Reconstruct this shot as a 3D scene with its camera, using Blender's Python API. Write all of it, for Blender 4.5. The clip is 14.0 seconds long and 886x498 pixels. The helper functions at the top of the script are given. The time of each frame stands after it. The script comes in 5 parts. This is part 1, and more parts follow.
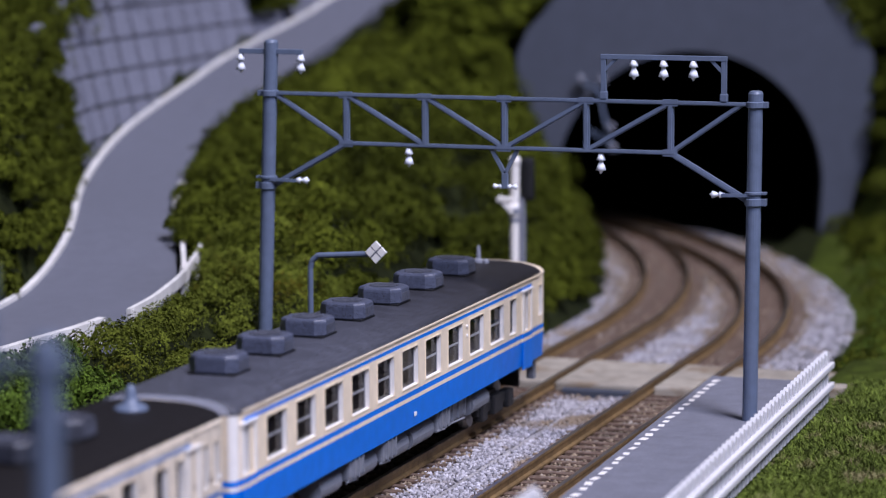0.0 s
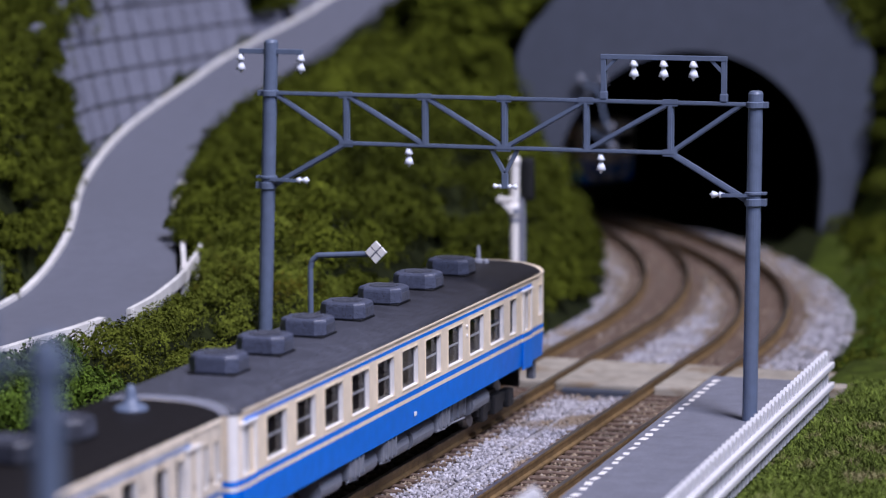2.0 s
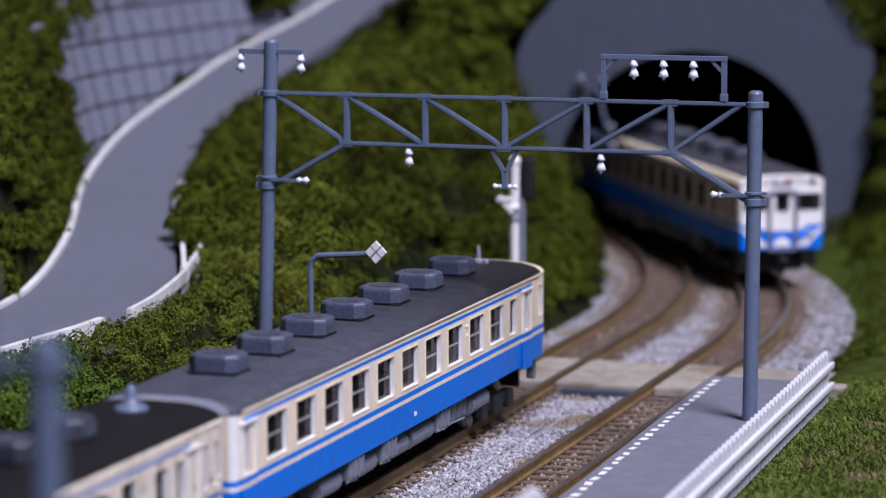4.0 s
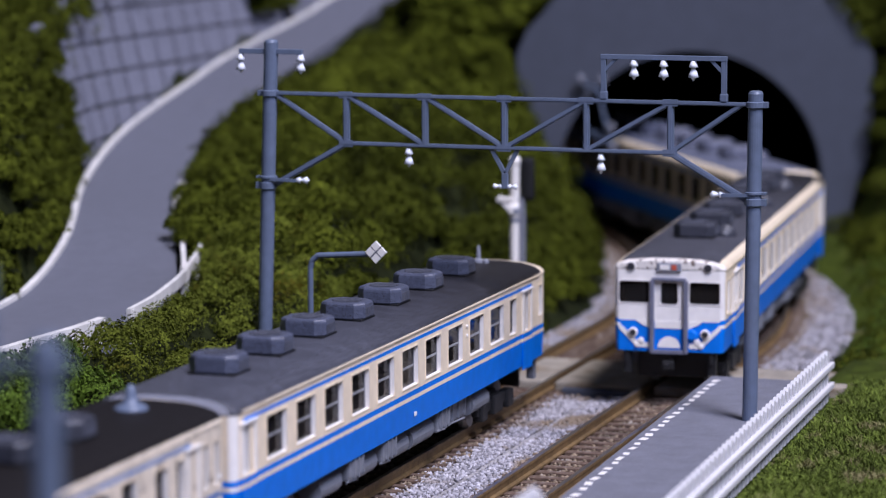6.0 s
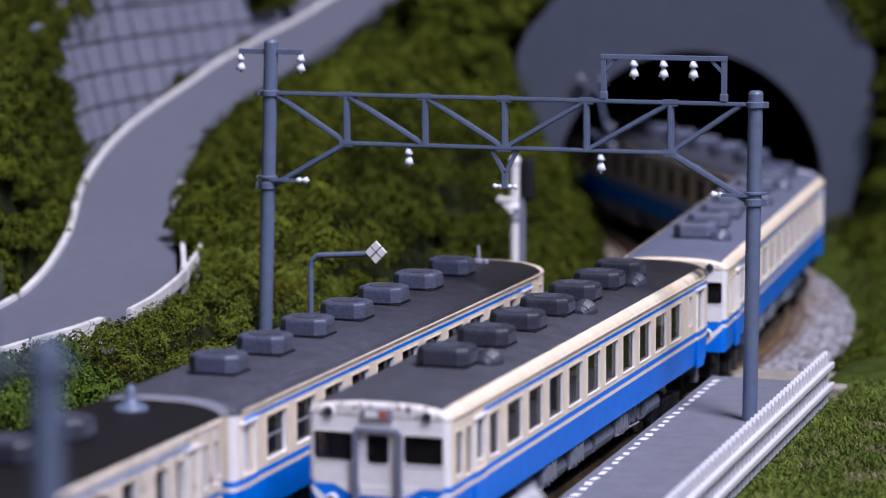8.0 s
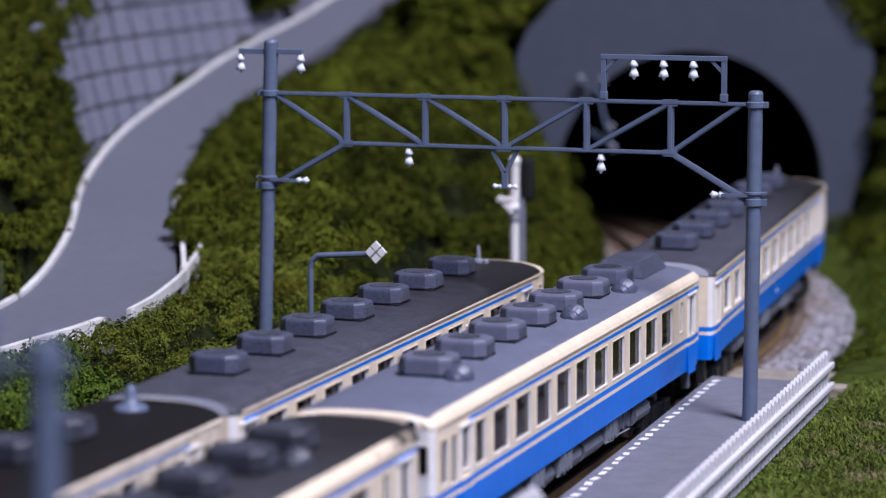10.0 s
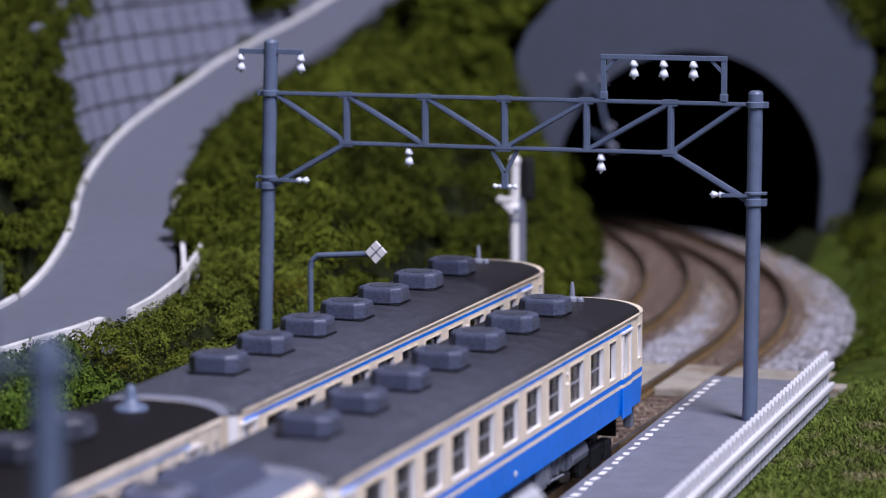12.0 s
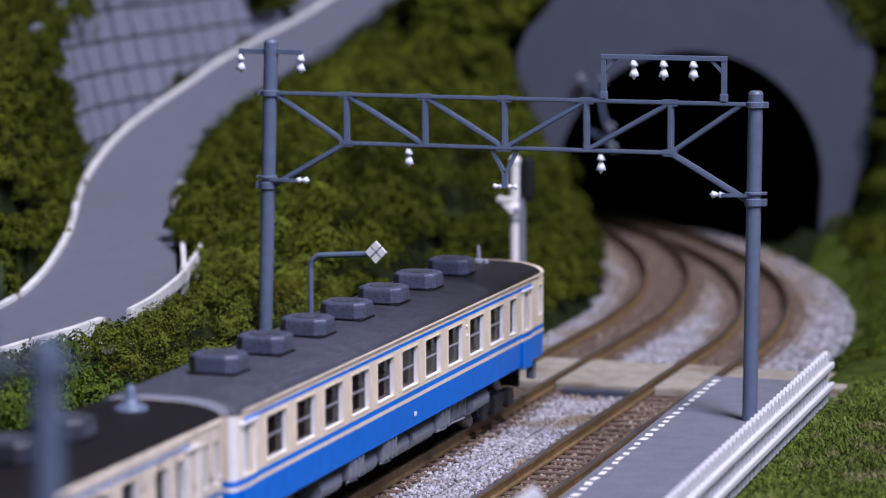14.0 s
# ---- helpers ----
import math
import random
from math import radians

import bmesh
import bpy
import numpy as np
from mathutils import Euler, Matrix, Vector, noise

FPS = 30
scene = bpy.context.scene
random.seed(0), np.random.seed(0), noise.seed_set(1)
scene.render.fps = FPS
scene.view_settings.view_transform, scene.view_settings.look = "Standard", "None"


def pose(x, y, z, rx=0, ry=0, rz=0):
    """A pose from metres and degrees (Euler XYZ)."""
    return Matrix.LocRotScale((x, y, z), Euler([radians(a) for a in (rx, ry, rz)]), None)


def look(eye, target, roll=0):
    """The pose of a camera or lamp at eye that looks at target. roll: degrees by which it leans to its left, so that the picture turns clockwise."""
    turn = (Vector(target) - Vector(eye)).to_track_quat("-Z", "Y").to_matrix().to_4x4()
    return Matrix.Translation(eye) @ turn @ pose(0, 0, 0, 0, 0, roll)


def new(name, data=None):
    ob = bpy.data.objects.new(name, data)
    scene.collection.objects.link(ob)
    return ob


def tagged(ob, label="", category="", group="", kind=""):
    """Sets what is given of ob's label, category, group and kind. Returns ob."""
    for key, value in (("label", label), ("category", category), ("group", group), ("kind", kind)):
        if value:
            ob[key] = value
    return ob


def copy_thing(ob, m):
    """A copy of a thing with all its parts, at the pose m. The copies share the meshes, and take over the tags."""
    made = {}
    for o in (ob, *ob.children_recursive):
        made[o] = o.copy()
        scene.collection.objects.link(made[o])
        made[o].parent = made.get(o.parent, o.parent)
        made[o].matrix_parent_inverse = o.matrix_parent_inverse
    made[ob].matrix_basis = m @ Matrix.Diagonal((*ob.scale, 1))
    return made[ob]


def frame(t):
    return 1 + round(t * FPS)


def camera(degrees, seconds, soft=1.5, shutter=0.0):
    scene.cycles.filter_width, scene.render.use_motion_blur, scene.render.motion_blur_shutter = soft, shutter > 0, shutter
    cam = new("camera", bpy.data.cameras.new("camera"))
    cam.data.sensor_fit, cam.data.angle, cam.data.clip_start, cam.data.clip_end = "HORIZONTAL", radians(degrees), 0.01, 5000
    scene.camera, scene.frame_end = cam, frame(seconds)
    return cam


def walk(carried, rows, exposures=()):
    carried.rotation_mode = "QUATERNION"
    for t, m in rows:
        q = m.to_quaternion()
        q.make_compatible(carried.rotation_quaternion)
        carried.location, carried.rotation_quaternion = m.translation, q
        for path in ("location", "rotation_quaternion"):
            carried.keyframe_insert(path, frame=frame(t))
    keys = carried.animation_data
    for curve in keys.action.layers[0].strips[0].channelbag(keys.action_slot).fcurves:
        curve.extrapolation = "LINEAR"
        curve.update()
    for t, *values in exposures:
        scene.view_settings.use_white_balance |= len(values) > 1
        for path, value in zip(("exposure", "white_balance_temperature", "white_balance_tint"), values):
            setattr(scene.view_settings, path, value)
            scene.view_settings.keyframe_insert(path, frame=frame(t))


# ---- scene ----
cam = camera(16.735, 14.0, soft=1.15)
cam.data.dof.use_dof = True
cam.data.dof.focus_distance = 0.464
cam.data.dof.aperture_fstop = 27.0
CAM_POSE = look((0.14707, -0.35096, 0.09417), (-0.00542, 0.09973, 0.03069), -0.193)
walk(cam, [(0.0, CAM_POSE), (14.0, CAM_POSE)], [(0.0, -0.1, 5850, 24), (14.0, -0.1, 5850, 24)])

# ---- light: a lit hobby room with a ceiling lamp and an added fill ----
world = bpy.data.worlds.new("room_air")
scene.world = world
world.use_nodes = True
world.node_tree.nodes["Background"].inputs[0].default_value = (0.45, 0.55, 1.0, 1)
world.node_tree.nodes["Background"].inputs[1].default_value = 0.35


def lamp(name, eye, target, size, watts, colour):
    data = bpy.data.lights.new(name, "AREA")
    data.shape, data.size, data.energy, data.color = "DISK", size, watts, colour
    ob = new(name, data)
    ob.matrix_world = look(eye, target)
    return ob


lamp("ceiling_lamp", (0.52, -0.24, 1.26), (0, 0.08, 0), 0.34, 20.0, (1.0, 0.955, 0.90))
# bluish fill added to brighten car sides and fronts, no fitting of the room
lamp("fill_lamp", (0.80, -0.64, 1.24), (0, 0.05, 0), 0.5, 25.0, (0.74, 0.81, 1.0))


K = 0.001  # all building below is in millimetres of the model


# ---- materials ----
def mat(name, colour, rough=0.6, metal=0.0, vary=0.15, scale=900.0, bump=0.0, bscale=2500.0, spots=None, island=0.0, coat=0.0, grade=None, spec=0.5):
    """Principled paint with two sizes of mottling; spots: (colour, scale, threshold) of stains; island: random tone per piece."""
    m = bpy.data.materials.new(name)
    m.use_nodes = True
    nt = m.node_tree
    b = nt.nodes["Principled BSDF"]
    b.inputs["Roughness"].default_value, b.inputs["Metallic"].default_value = rough, metal
    b.inputs["Coat Weight"].default_value = coat
    b.inputs["Specular IOR Level"].default_value = spec
    co = nt.nodes.new("ShaderNodeTexCoord").outputs["Object"]

    def noise_at(s, detail=4.0):
        n = nt.nodes.new("ShaderNodeTexNoise")
        n.inputs["Scale"].default_value, n.inputs["Detail"].default_value = s, detail
        nt.links.new(co, n.inputs["Vector"])
        return n.outputs["Fac"]

    def ramp(fac, lo, hi, a, c):
        r = nt.nodes.new("ShaderNodeMapRange")
        for i, v in enumerate((lo, hi, a, c)):
            r.inputs[1 + i].default_value = v
        nt.links.new(fac, r.inputs[0])
        return r.outputs[0]

    def mul(a, c):
        n = nt.nodes.new("ShaderNodeMath")
        n.operation = "MULTIPLY"
        nt.links.new(a, n.inputs[0]), nt.links.new(c, n.inputs[1])
        return n.outputs[0]

    tone = mul(ramp(noise_at(scale), 0.3, 0.7, 1 - vary, 1 + vary), ramp(noise_at(scale * 0.12), 0.3, 0.7, 1 - vary * 0.7, 1 + vary * 0.7))
    if island:
        g = nt.nodes.new("ShaderNodeNewGeometry")
        tone = mul(tone, ramp(g.outputs["Random Per Island"], 0, 1, 1 - island, 1 + island))
    mix = nt.nodes.new("ShaderNodeVectorMath")
    mix.operation = "SCALE"
    mix.inputs[0].default_value = colour
    nt.links.new(tone, mix.inputs["Scale"])
    out = mix.outputs[0]
    if spots:
        sc, ss, th = spots
        mx = nt.nodes.new("ShaderNodeMix")
        mx.data_type = "RGBA"
        nt.links.new(ramp(noise_at(ss, 6.0), th, th + 0.08, 0, 1), mx.inputs["Factor"])
        nt.links.new(out, mx.inputs["A"])
        mx.inputs["B"].default_value = (*sc, 1)
        out = mx.outputs["Result"]
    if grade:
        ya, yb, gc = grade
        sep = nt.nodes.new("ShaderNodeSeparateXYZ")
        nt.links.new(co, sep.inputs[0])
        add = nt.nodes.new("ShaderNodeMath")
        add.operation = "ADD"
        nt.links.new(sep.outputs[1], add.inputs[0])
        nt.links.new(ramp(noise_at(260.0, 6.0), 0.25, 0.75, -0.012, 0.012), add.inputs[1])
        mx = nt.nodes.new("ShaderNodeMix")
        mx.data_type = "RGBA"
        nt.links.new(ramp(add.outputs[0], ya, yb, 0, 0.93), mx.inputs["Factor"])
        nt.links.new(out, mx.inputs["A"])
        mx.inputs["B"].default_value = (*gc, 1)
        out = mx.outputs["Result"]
    nt.links.new(out, b.inputs["Base Color"])
    if bump:
        bp = nt.nodes.new("ShaderNodeBump")
        bp.inputs["Strength"].default_value, bp.inputs["Distance"].default_value = bump, 0.0004
        nt.links.new(noise_at(bscale), bp.inputs["Height"])
        nt.links.new(bp.outputs[0], b.inputs["Normal"])
    return m


def glass(name, tint, rough=0.08):
    m = bpy.data.materials.new(name)
    m.use_nodes = True
    b = m.node_tree.nodes["Principled BSDF"]
    b.inputs["Base Color"].default_value = (*tint, 1)
    b.inputs["Roughness"].default_value = rough
    b.inputs["Transmission Weight"].default_value = 0.97
    b.inputs["IOR"].default_value = 1.2
    return m


M = dict(
    cream=mat("cream_paint", (0.83, 0.70, 0.505), 0.42, vary=0.07, scale=500, bump=0.05),
    cream_old=mat("weathered_cream_paint", (0.72, 0.625, 0.485), 0.55, vary=0.14, scale=500, spots=((0.15, 0.11, 0.085), 420, 0.60)),
    blue_old=mat("faded_blue_paint", (0.09, 0.19, 0.42), 0.5, spec=0.3, vary=0.15, scale=400, spots=((0.36, 0.32, 0.27), 300, 0.58)),
    cream_sooty=mat("cream_paint_with_sooty_end", (0.83, 0.70, 0.505), 0.42, vary=0.07, scale=500, spots=((0.10, 0.08, 0.065), 500, 0.68), grade=(0.122, 0.136, (0.02, 0.017, 0.015))),
    white=mat("white_paint", (0.84, 0.80, 0.74), 0.4, vary=0.05, scale=500),
    blue=mat("blue_paint", (0.003, 0.17, 0.69), 0.4, spec=0.3, vary=0.08, scale=500, bump=0.04),
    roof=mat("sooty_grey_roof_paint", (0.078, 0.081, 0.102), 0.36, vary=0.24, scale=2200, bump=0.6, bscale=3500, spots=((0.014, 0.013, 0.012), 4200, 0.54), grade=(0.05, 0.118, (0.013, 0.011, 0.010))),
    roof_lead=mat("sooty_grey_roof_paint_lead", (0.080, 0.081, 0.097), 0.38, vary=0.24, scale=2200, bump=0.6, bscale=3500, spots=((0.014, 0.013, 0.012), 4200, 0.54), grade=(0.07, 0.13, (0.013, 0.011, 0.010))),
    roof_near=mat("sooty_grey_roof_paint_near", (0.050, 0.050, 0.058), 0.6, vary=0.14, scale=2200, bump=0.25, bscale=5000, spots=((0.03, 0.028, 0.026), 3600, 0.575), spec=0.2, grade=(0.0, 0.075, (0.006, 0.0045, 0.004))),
    roof_grey=mat("grey_roof_paint", (0.135, 0.147, 0.20), 0.45, vary=0.1, scale=900, bump=0.1, bscale=5000),
    soot=mat("soot_black_roof", (0.012, 0.010, 0.009), 0.55, vary=0.3, scale=700, bump=0.3, bscale=3000),
    unit=mat("grey_cooler_plastic", (0.082, 0.092, 0.135), 0.32, vary=0.15, scale=1500, bump=0.15, spots=((0.014, 0.013, 0.013), 7000, 0.56)),
    unit_pale=mat("pale_grey_cooler_plastic", (0.13, 0.138, 0.185), 0.42, vary=0.08, scale=900, bump=0.1),
    unit_dark=mat("dark_cooler_plastic", (0.036, 0.038, 0.050), 0.45, vary=0.2, scale=1500, bump=0.15),
    grille=mat("dark_grille", (0.085, 0.09, 0.115), 0.6, vary=0.3, scale=3000),
    under=mat("grey_underframe_plastic", (0.19, 0.20, 0.225), 0.5, vary=0.1, scale=900, spots=((0.09, 0.08, 0.07), 500, 0.64)),
    rim=mat("sooty_white_end_paint", (0.76, 0.71, 0.64), 0.45, vary=0.08, scale=500, spots=((0.17, 0.125, 0.10), 1100, 0.56)),
    end=mat("pale_end_paint", (0.48, 0.49, 0.55), 0.45, vary=0.06),
    black=mat("black_plastic", (0.012, 0.012, 0.013), 0.5, vary=0.2),
    inside=mat("dark_interior", (0.13, 0.095, 0.085), 0.7, vary=0.2),
    seat=mat("brown_seat_plastic", (0.40, 0.31, 0.27), 0.7, vary=0.2),
    glass=glass("smoked_glass", (0.34, 0.31, 0.29), 0.03),
    sash=mat("sash_silver", (0.32, 0.32, 0.33), 0.4, 0.3),
    gangway=mat("grey_gangway", (0.22, 0.23, 0.27), 0.5, vary=0.1),
    post=mat("lavender_grey_door_frame", (0.155, 0.16, 0.21), 0.45, vary=0.1),
    lens=mat("dark_lamp_lens", (0.03, 0.03, 0.035), 0.12, vary=0.05, coat=0.5),
    red=mat("red_sign", (0.45, 0.08, 0.04), 0.5),
    grey=mat("blue_grey_plastic", (0.118, 0.148, 0.212), 0.42, vary=0.08, scale=700, bump=0.05),
    insul=mat("white_porcelain", (0.8, 0.82, 0.86), 0.2, vary=0.05, coat=0.4),
    rail=mat("rusty_rail", (0.175, 0.11, 0.045), 0.55, 0.2, vary=0.3, scale=700, bump=0.2),
    railtop=mat("worn_rail_head", (0.42, 0.36, 0.30), 0.3, 0.9, vary=0.15),
    sleeper=mat("weathered_sleeper", (0.105, 0.066, 0.045), 0.85, vary=0.3, scale=900, bump=0.4, spots=((0.17, 0.13, 0.10), 900, 0.56)),
    stone=mat("grey_ballast", (0.35, 0.332, 0.35), 0.85, vary=0.2, scale=3000, bump=0.3, island=0.5, spots=((0.25, 0.19, 0.13), 60, 0.55)),
    rust_stone=mat("rusty_ballast", (0.215, 0.16, 0.105), 0.9, vary=0.25, scale=2500, bump=0.3, island=0.5, spots=((0.30, 0.26, 0.22), 300, 0.56)),
    bed=mat("ballast_bed", (0.32, 0.30, 0.295), 0.95, vary=0.35, scale=1800, bump=0.8, bscale=2200),
    rustbed=mat("rusty_ballast_bed", (0.19, 0.145, 0.10), 0.95, vary=0.4, scale=1800, bump=0.8, bscale=2200),
    asphalt=mat("grey_asphalt_card", (0.117, 0.122, 0.150), 0.8, vary=0.07, scale=2600, bump=0.3, bscale=5000, spots=((0.21, 0.20, 0.17), 60, 0.68)),
    platform=mat("grey_platform_top", (0.148, 0.151, 0.18), 0.7, vary=0.16, scale=2600, bump=0.3, bscale=6000, spots=((0.21, 0.195, 0.18), 1500, 0.67)),
    slab=mat("dusty_crossing_slab", (0.30, 0.265, 0.21), 0.85, vary=0.2, scale=300, bump=0.25, spots=((0.21, 0.16, 0.105), 110, 0.56)),
    concrete=mat("grey_concrete", (0.20, 0.205, 0.24), 0.8, vary=0.07, scale=600, bump=0.15),
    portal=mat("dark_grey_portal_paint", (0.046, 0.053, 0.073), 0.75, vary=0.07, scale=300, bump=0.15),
    block=mat("pale_wall_blocks", (0.178, 0.184, 0.230), 0.8, vary=0.08, scale=500, bump=0.2, island=0.08),
    joint=mat("dark_wall_joints", (0.145, 0.148, 0.18), 0.9, vary=0.2),
    kerb=mat("pale_kerb", (0.62, 0.60, 0.56), 0.8, vary=0.12, scale=300, bump=0.1),
    fence=mat("white_plastic_fence", (0.66, 0.645, 0.645), 0.4, vary=0.03, scale=400),
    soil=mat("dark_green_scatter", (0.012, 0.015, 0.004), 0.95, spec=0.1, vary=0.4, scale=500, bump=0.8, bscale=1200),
    lawn=mat("green_turf_base", (0.045, 0.062, 0.007), 0.95, spec=0.1, vary=0.4, scale=350, bump=0.9, bscale=1500, spots=((0.10, 0.085, 0.035), 120, 0.60)),
    leaf=mat("olive_foam_foliage", (0.053, 0.063, 0.005), 0.9, spec=0.08, vary=0.5, scale=170, island=0.35),
    leaf_near=mat("green_foam_foliage", (0.084, 0.099, 0.011), 0.9, spec=0.08, vary=0.45, scale=170, island=0.38, spots=((0.115, 0.092, 0.008), 75, 0.58)),
    grass=mat("turf_fibres", (0.092, 0.122, 0.018), 0.85, spec=0.15, vary=0.35, scale=120, island=0.5, spots=((0.17, 0.15, 0.065), 150, 0.555)),
    tuft=mat("green_grass_fibres", (0.056, 0.092, 0.008), 0.85, spec=0.15, vary=0.4, scale=150, island=0.45),
    bore_shade=mat("tunnel_shade_lining", (0.004, 0.004, 0.004), 0.95, vary=0.1),
    wall=mat("plain_room_wall", (0.20, 0.20, 0.23), 0.9, vary=0.04, scale=4),
)


# ---- building helpers (millimetres in, metres out) ----
def finish(name, bm, material, parent=None, label="", smooth=False):
    bmesh.ops.recalc_face_normals(bm, faces=bm.faces)
    for v in bm.verts:
        v.co *= K
    me = bpy.data.meshes.new(name)
    bm.to_mesh(me)
    bm.free()
    for m in material if isinstance(material, (list, tuple)) else [material]:
        me.materials.append(m)
    if smooth:
        for poly in me.polygons:
            poly.use_smooth = True
    ob = new(name, me)
    if parent:
        ob.parent = parent
    if label:
        ob["label"] = label
    return ob


def part(name, bm, material, parent, label="", smooth=False):
    return finish(name, bm, material, parent, label, smooth)


def empty(name, label, category, group="", at=(0, 0, 0), rz=0, kind=""):
    ob = tagged(new(name), label, category, group, kind)
    ob.empty_display_size = 0.005
    ob.matrix_basis = pose(at[0] * K, at[1] * K, at[2] * K, 0, 0, rz)
    return ob


def box(bm, x0, x1, y0, y1, z0, z1, bevel=0.0, mi=0):
    vs = [bm.verts.new((x, y, z)) for z in (z0, z1) for x, y in ((x0, y0), (x1, y0), (x1, y1), (x0, y1))]
    fs = [bm.faces.new([vs[i] for i in f]) for f in ((3, 2, 1, 0), (4, 5, 6, 7), (0, 1, 5, 4), (1, 2, 6, 5), (2, 3, 7, 6), (3, 0, 4, 7))]
    if bevel:
        es = {e for f in fs for e in f.edges}
        made = bmesh.ops.bevel(bm, geom=list(es), offset=bevel, segments=2, affect="EDGES", profile=0.6)
        fs = made["faces"] + [f for f in fs if f.is_valid]
    for f in fs:
        f.material_index = mi
    return bm


def bar(bm, a, b, w, h=None, up=(0, 0, 1), sides=4):
    """A straight bar from a to b: rectangular w x h, or round with that many sides."""
    a, b = Vector(a), Vector(b)
    d = (b - a).normalized()
    s = d.cross(Vector(up))
    s = s.normalized() if s.length > 1e-4 else Vector((1, 0, 0))
    t = s.cross(d)
    h = h or w
    if sides == 4:
        ring = [(-w / 2, -h / 2), (w / 2, -h / 2), (w / 2, h / 2), (-w / 2, h / 2)]
    else:
        ring = [(math.cos(i * 2 * math.pi / sides) * w / 2, math.sin(i * 2 * math.pi / sides) * h / 2) for i in range(sides)]
    A = [bm.verts.new(a + s * x + t * y) for x, y in ring]
    B = [bm.verts.new(b + s * x + t * y) for x, y in ring]
    n = len(ring)
    bm.faces.new(A[::-1]), bm.faces.new(B)
    for i in range(n):
        bm.faces.new((A[i], A[(i + 1) % n], B[(i + 1) % n], B[i]))
    return bm


def lathe(bm, profile, centre, axis=(0, 0, 1), sides=16):
    """Round body from (radius, height) rows along axis."""
    q = Vector((0, 0, 1)).rotation_difference(Vector(axis))
    rows = []
    for r, z in profile:
        rows.append([bm.verts.new(Vector(centre) + q @ Vector((r * math.cos(a * 2 * math.pi / sides), r * math.sin(a * 2 * math.pi / sides), z))) for a in range(sides)])
    for A, B in zip(rows, rows[1:]):
        for i in range(sides):
            bm.faces.new((A[i], A[(i + 1) % sides], B[(i + 1) % sides], B[i]))
    bm.faces.new(rows[0][::-1]), bm.faces.new(rows[-1])
    return bm


def raw(name, verts, faces, material, parent=None):
    me = bpy.data.meshes.new(name)
    me.from_pydata([(x * K, y * K, z * K) for x, y, z in verts], [], faces)
    me.materials.append(material)
    ob = new(name, me)
    if parent:
        ob.parent = parent
    return ob


def fast(name, verts, quads, material, parent=None, n=4):
    """A mesh from numpy arrays, for what comes in tens of thousands."""
    me = bpy.data.meshes.new(name)
    me.vertices.add(len(verts)), me.loops.add(len(quads) * n), me.polygons.add(len(quads))
    me.vertices.foreach_set("co", (np.asarray(verts, np.float32) * K).ravel())
    me.loops.foreach_set("vertex_index", np.asarray(quads, np.int32).ravel())
    me.polygons.foreach_set("loop_start", np.arange(0, len(quads) * n, n, dtype=np.int32))
    me.polygons.foreach_set("loop_total", np.full(len(quads), n, dtype=np.int32))
    me.update(calc_edges=True)
    me.materials.append(material)
    ob = new(name, me)
    if parent:
        ob.parent = parent
    return ob


# ---- the plan ----
XL, XR = -9.65, 17.75          # track centre lines on the straight
YR, RR_ = 200.0, 280.0         # where the moving train's track begins to curve, and its radius
YL, RL_ = 221.0, 300.0         # the same for the other track
PORTAL_AT, PORTAL_TURN = Vector((1.0, 361.0, 0)), math.atan2(0.35, 0.937)
PS, PN = Vector((0.937, 0.35, 0)), Vector((-0.35, 0.937, 0))


def track(s, x0=XR, y0=YR, r=RR_):
    """Point and heading (radians to the left of +y) at length s along a track; s is y on the straight."""
    if s <= y0:
        return Vector((x0, s, 0)), 0.0
    a = (s - y0) / r
    if a < math.pi:
        return Vector((x0 - r * (1 - math.cos(a)), y0 + r * math.sin(a), 0)), a
    return Vector((x0 - 2 * r, y0 - (s - y0 - math.pi * r), 0)), math.pi


ROAD = [(-72, -160, 6), (-76, -60, 8), (-81, 30, 11), (-82, 90, 14), (-81, 125, 17), (-86, 158, 22.5), (-102, 200, 27), (-111, 240, 33.5), (-112.5, 284, 42), (-115.5, 330, 49.5), (-116, 362, 56), (-112, 420, 66)]


def road_points(step=3.0):
    out = []
    for i in range(len(ROAD) - 1):
        p0, p1, p2, p3 = (Vector(ROAD[min(max(i + k, 0), len(ROAD) - 1)]) for k in (-1, 0, 1, 2))
        n = max(2, int((p2 - p1).length / step))
        for j in range(n):
            t = j / n
            out.append(0.5 * (2 * p1 + (p2 - p0) * t + (2 * p0 - 5 * p1 + 4 * p2 - p3) * t * t + (3 * p1 - p0 - 3 * p2 + p3) * t ** 3))
    return out


ROADP = road_points()
ROADN = np.array([tuple(p) for p in ROADP])
ROAD_L = [(-200, 10), (98, 9), (107, 8.2), (119, 9.2), (131, 10.5), (142, 11.5), (155, 12.3), (166, 12.8), (200, 13), (262, 13.9), (300, 13.5), (325, 11), (348, 7.5), (420, 7.5)]
ROAD_R = [(-200, 10), (40, 10.5), (60, 14.8), (72, 17.8), (83, 20.8), (94, 22.5), (107, 21.5), (119, 19.8), (131, 15.5), (142, 11.5), (155, 8.2), (166, 6.5), (177, 5.8), (189, 6.2), (212, 7.2), (237, 6.5), (262, 5.2), (287, 5.2), (312, 7), (337, 8), (420, 8)]


def road_left(y):
    """The road's width from its line to the wall side."""
    return np.interp(y, *zip(*ROAD_L))


def road_right(y):
    """The road's width from its line to the valley side: a bay below the bend, narrow above it."""
    return np.interp(y, *zip(*ROAD_R))


def sstep(a, b, x):
    t = np.clip((x - a) / (b - a), 0, 1)
    return t * t * (3 - 2 * t)


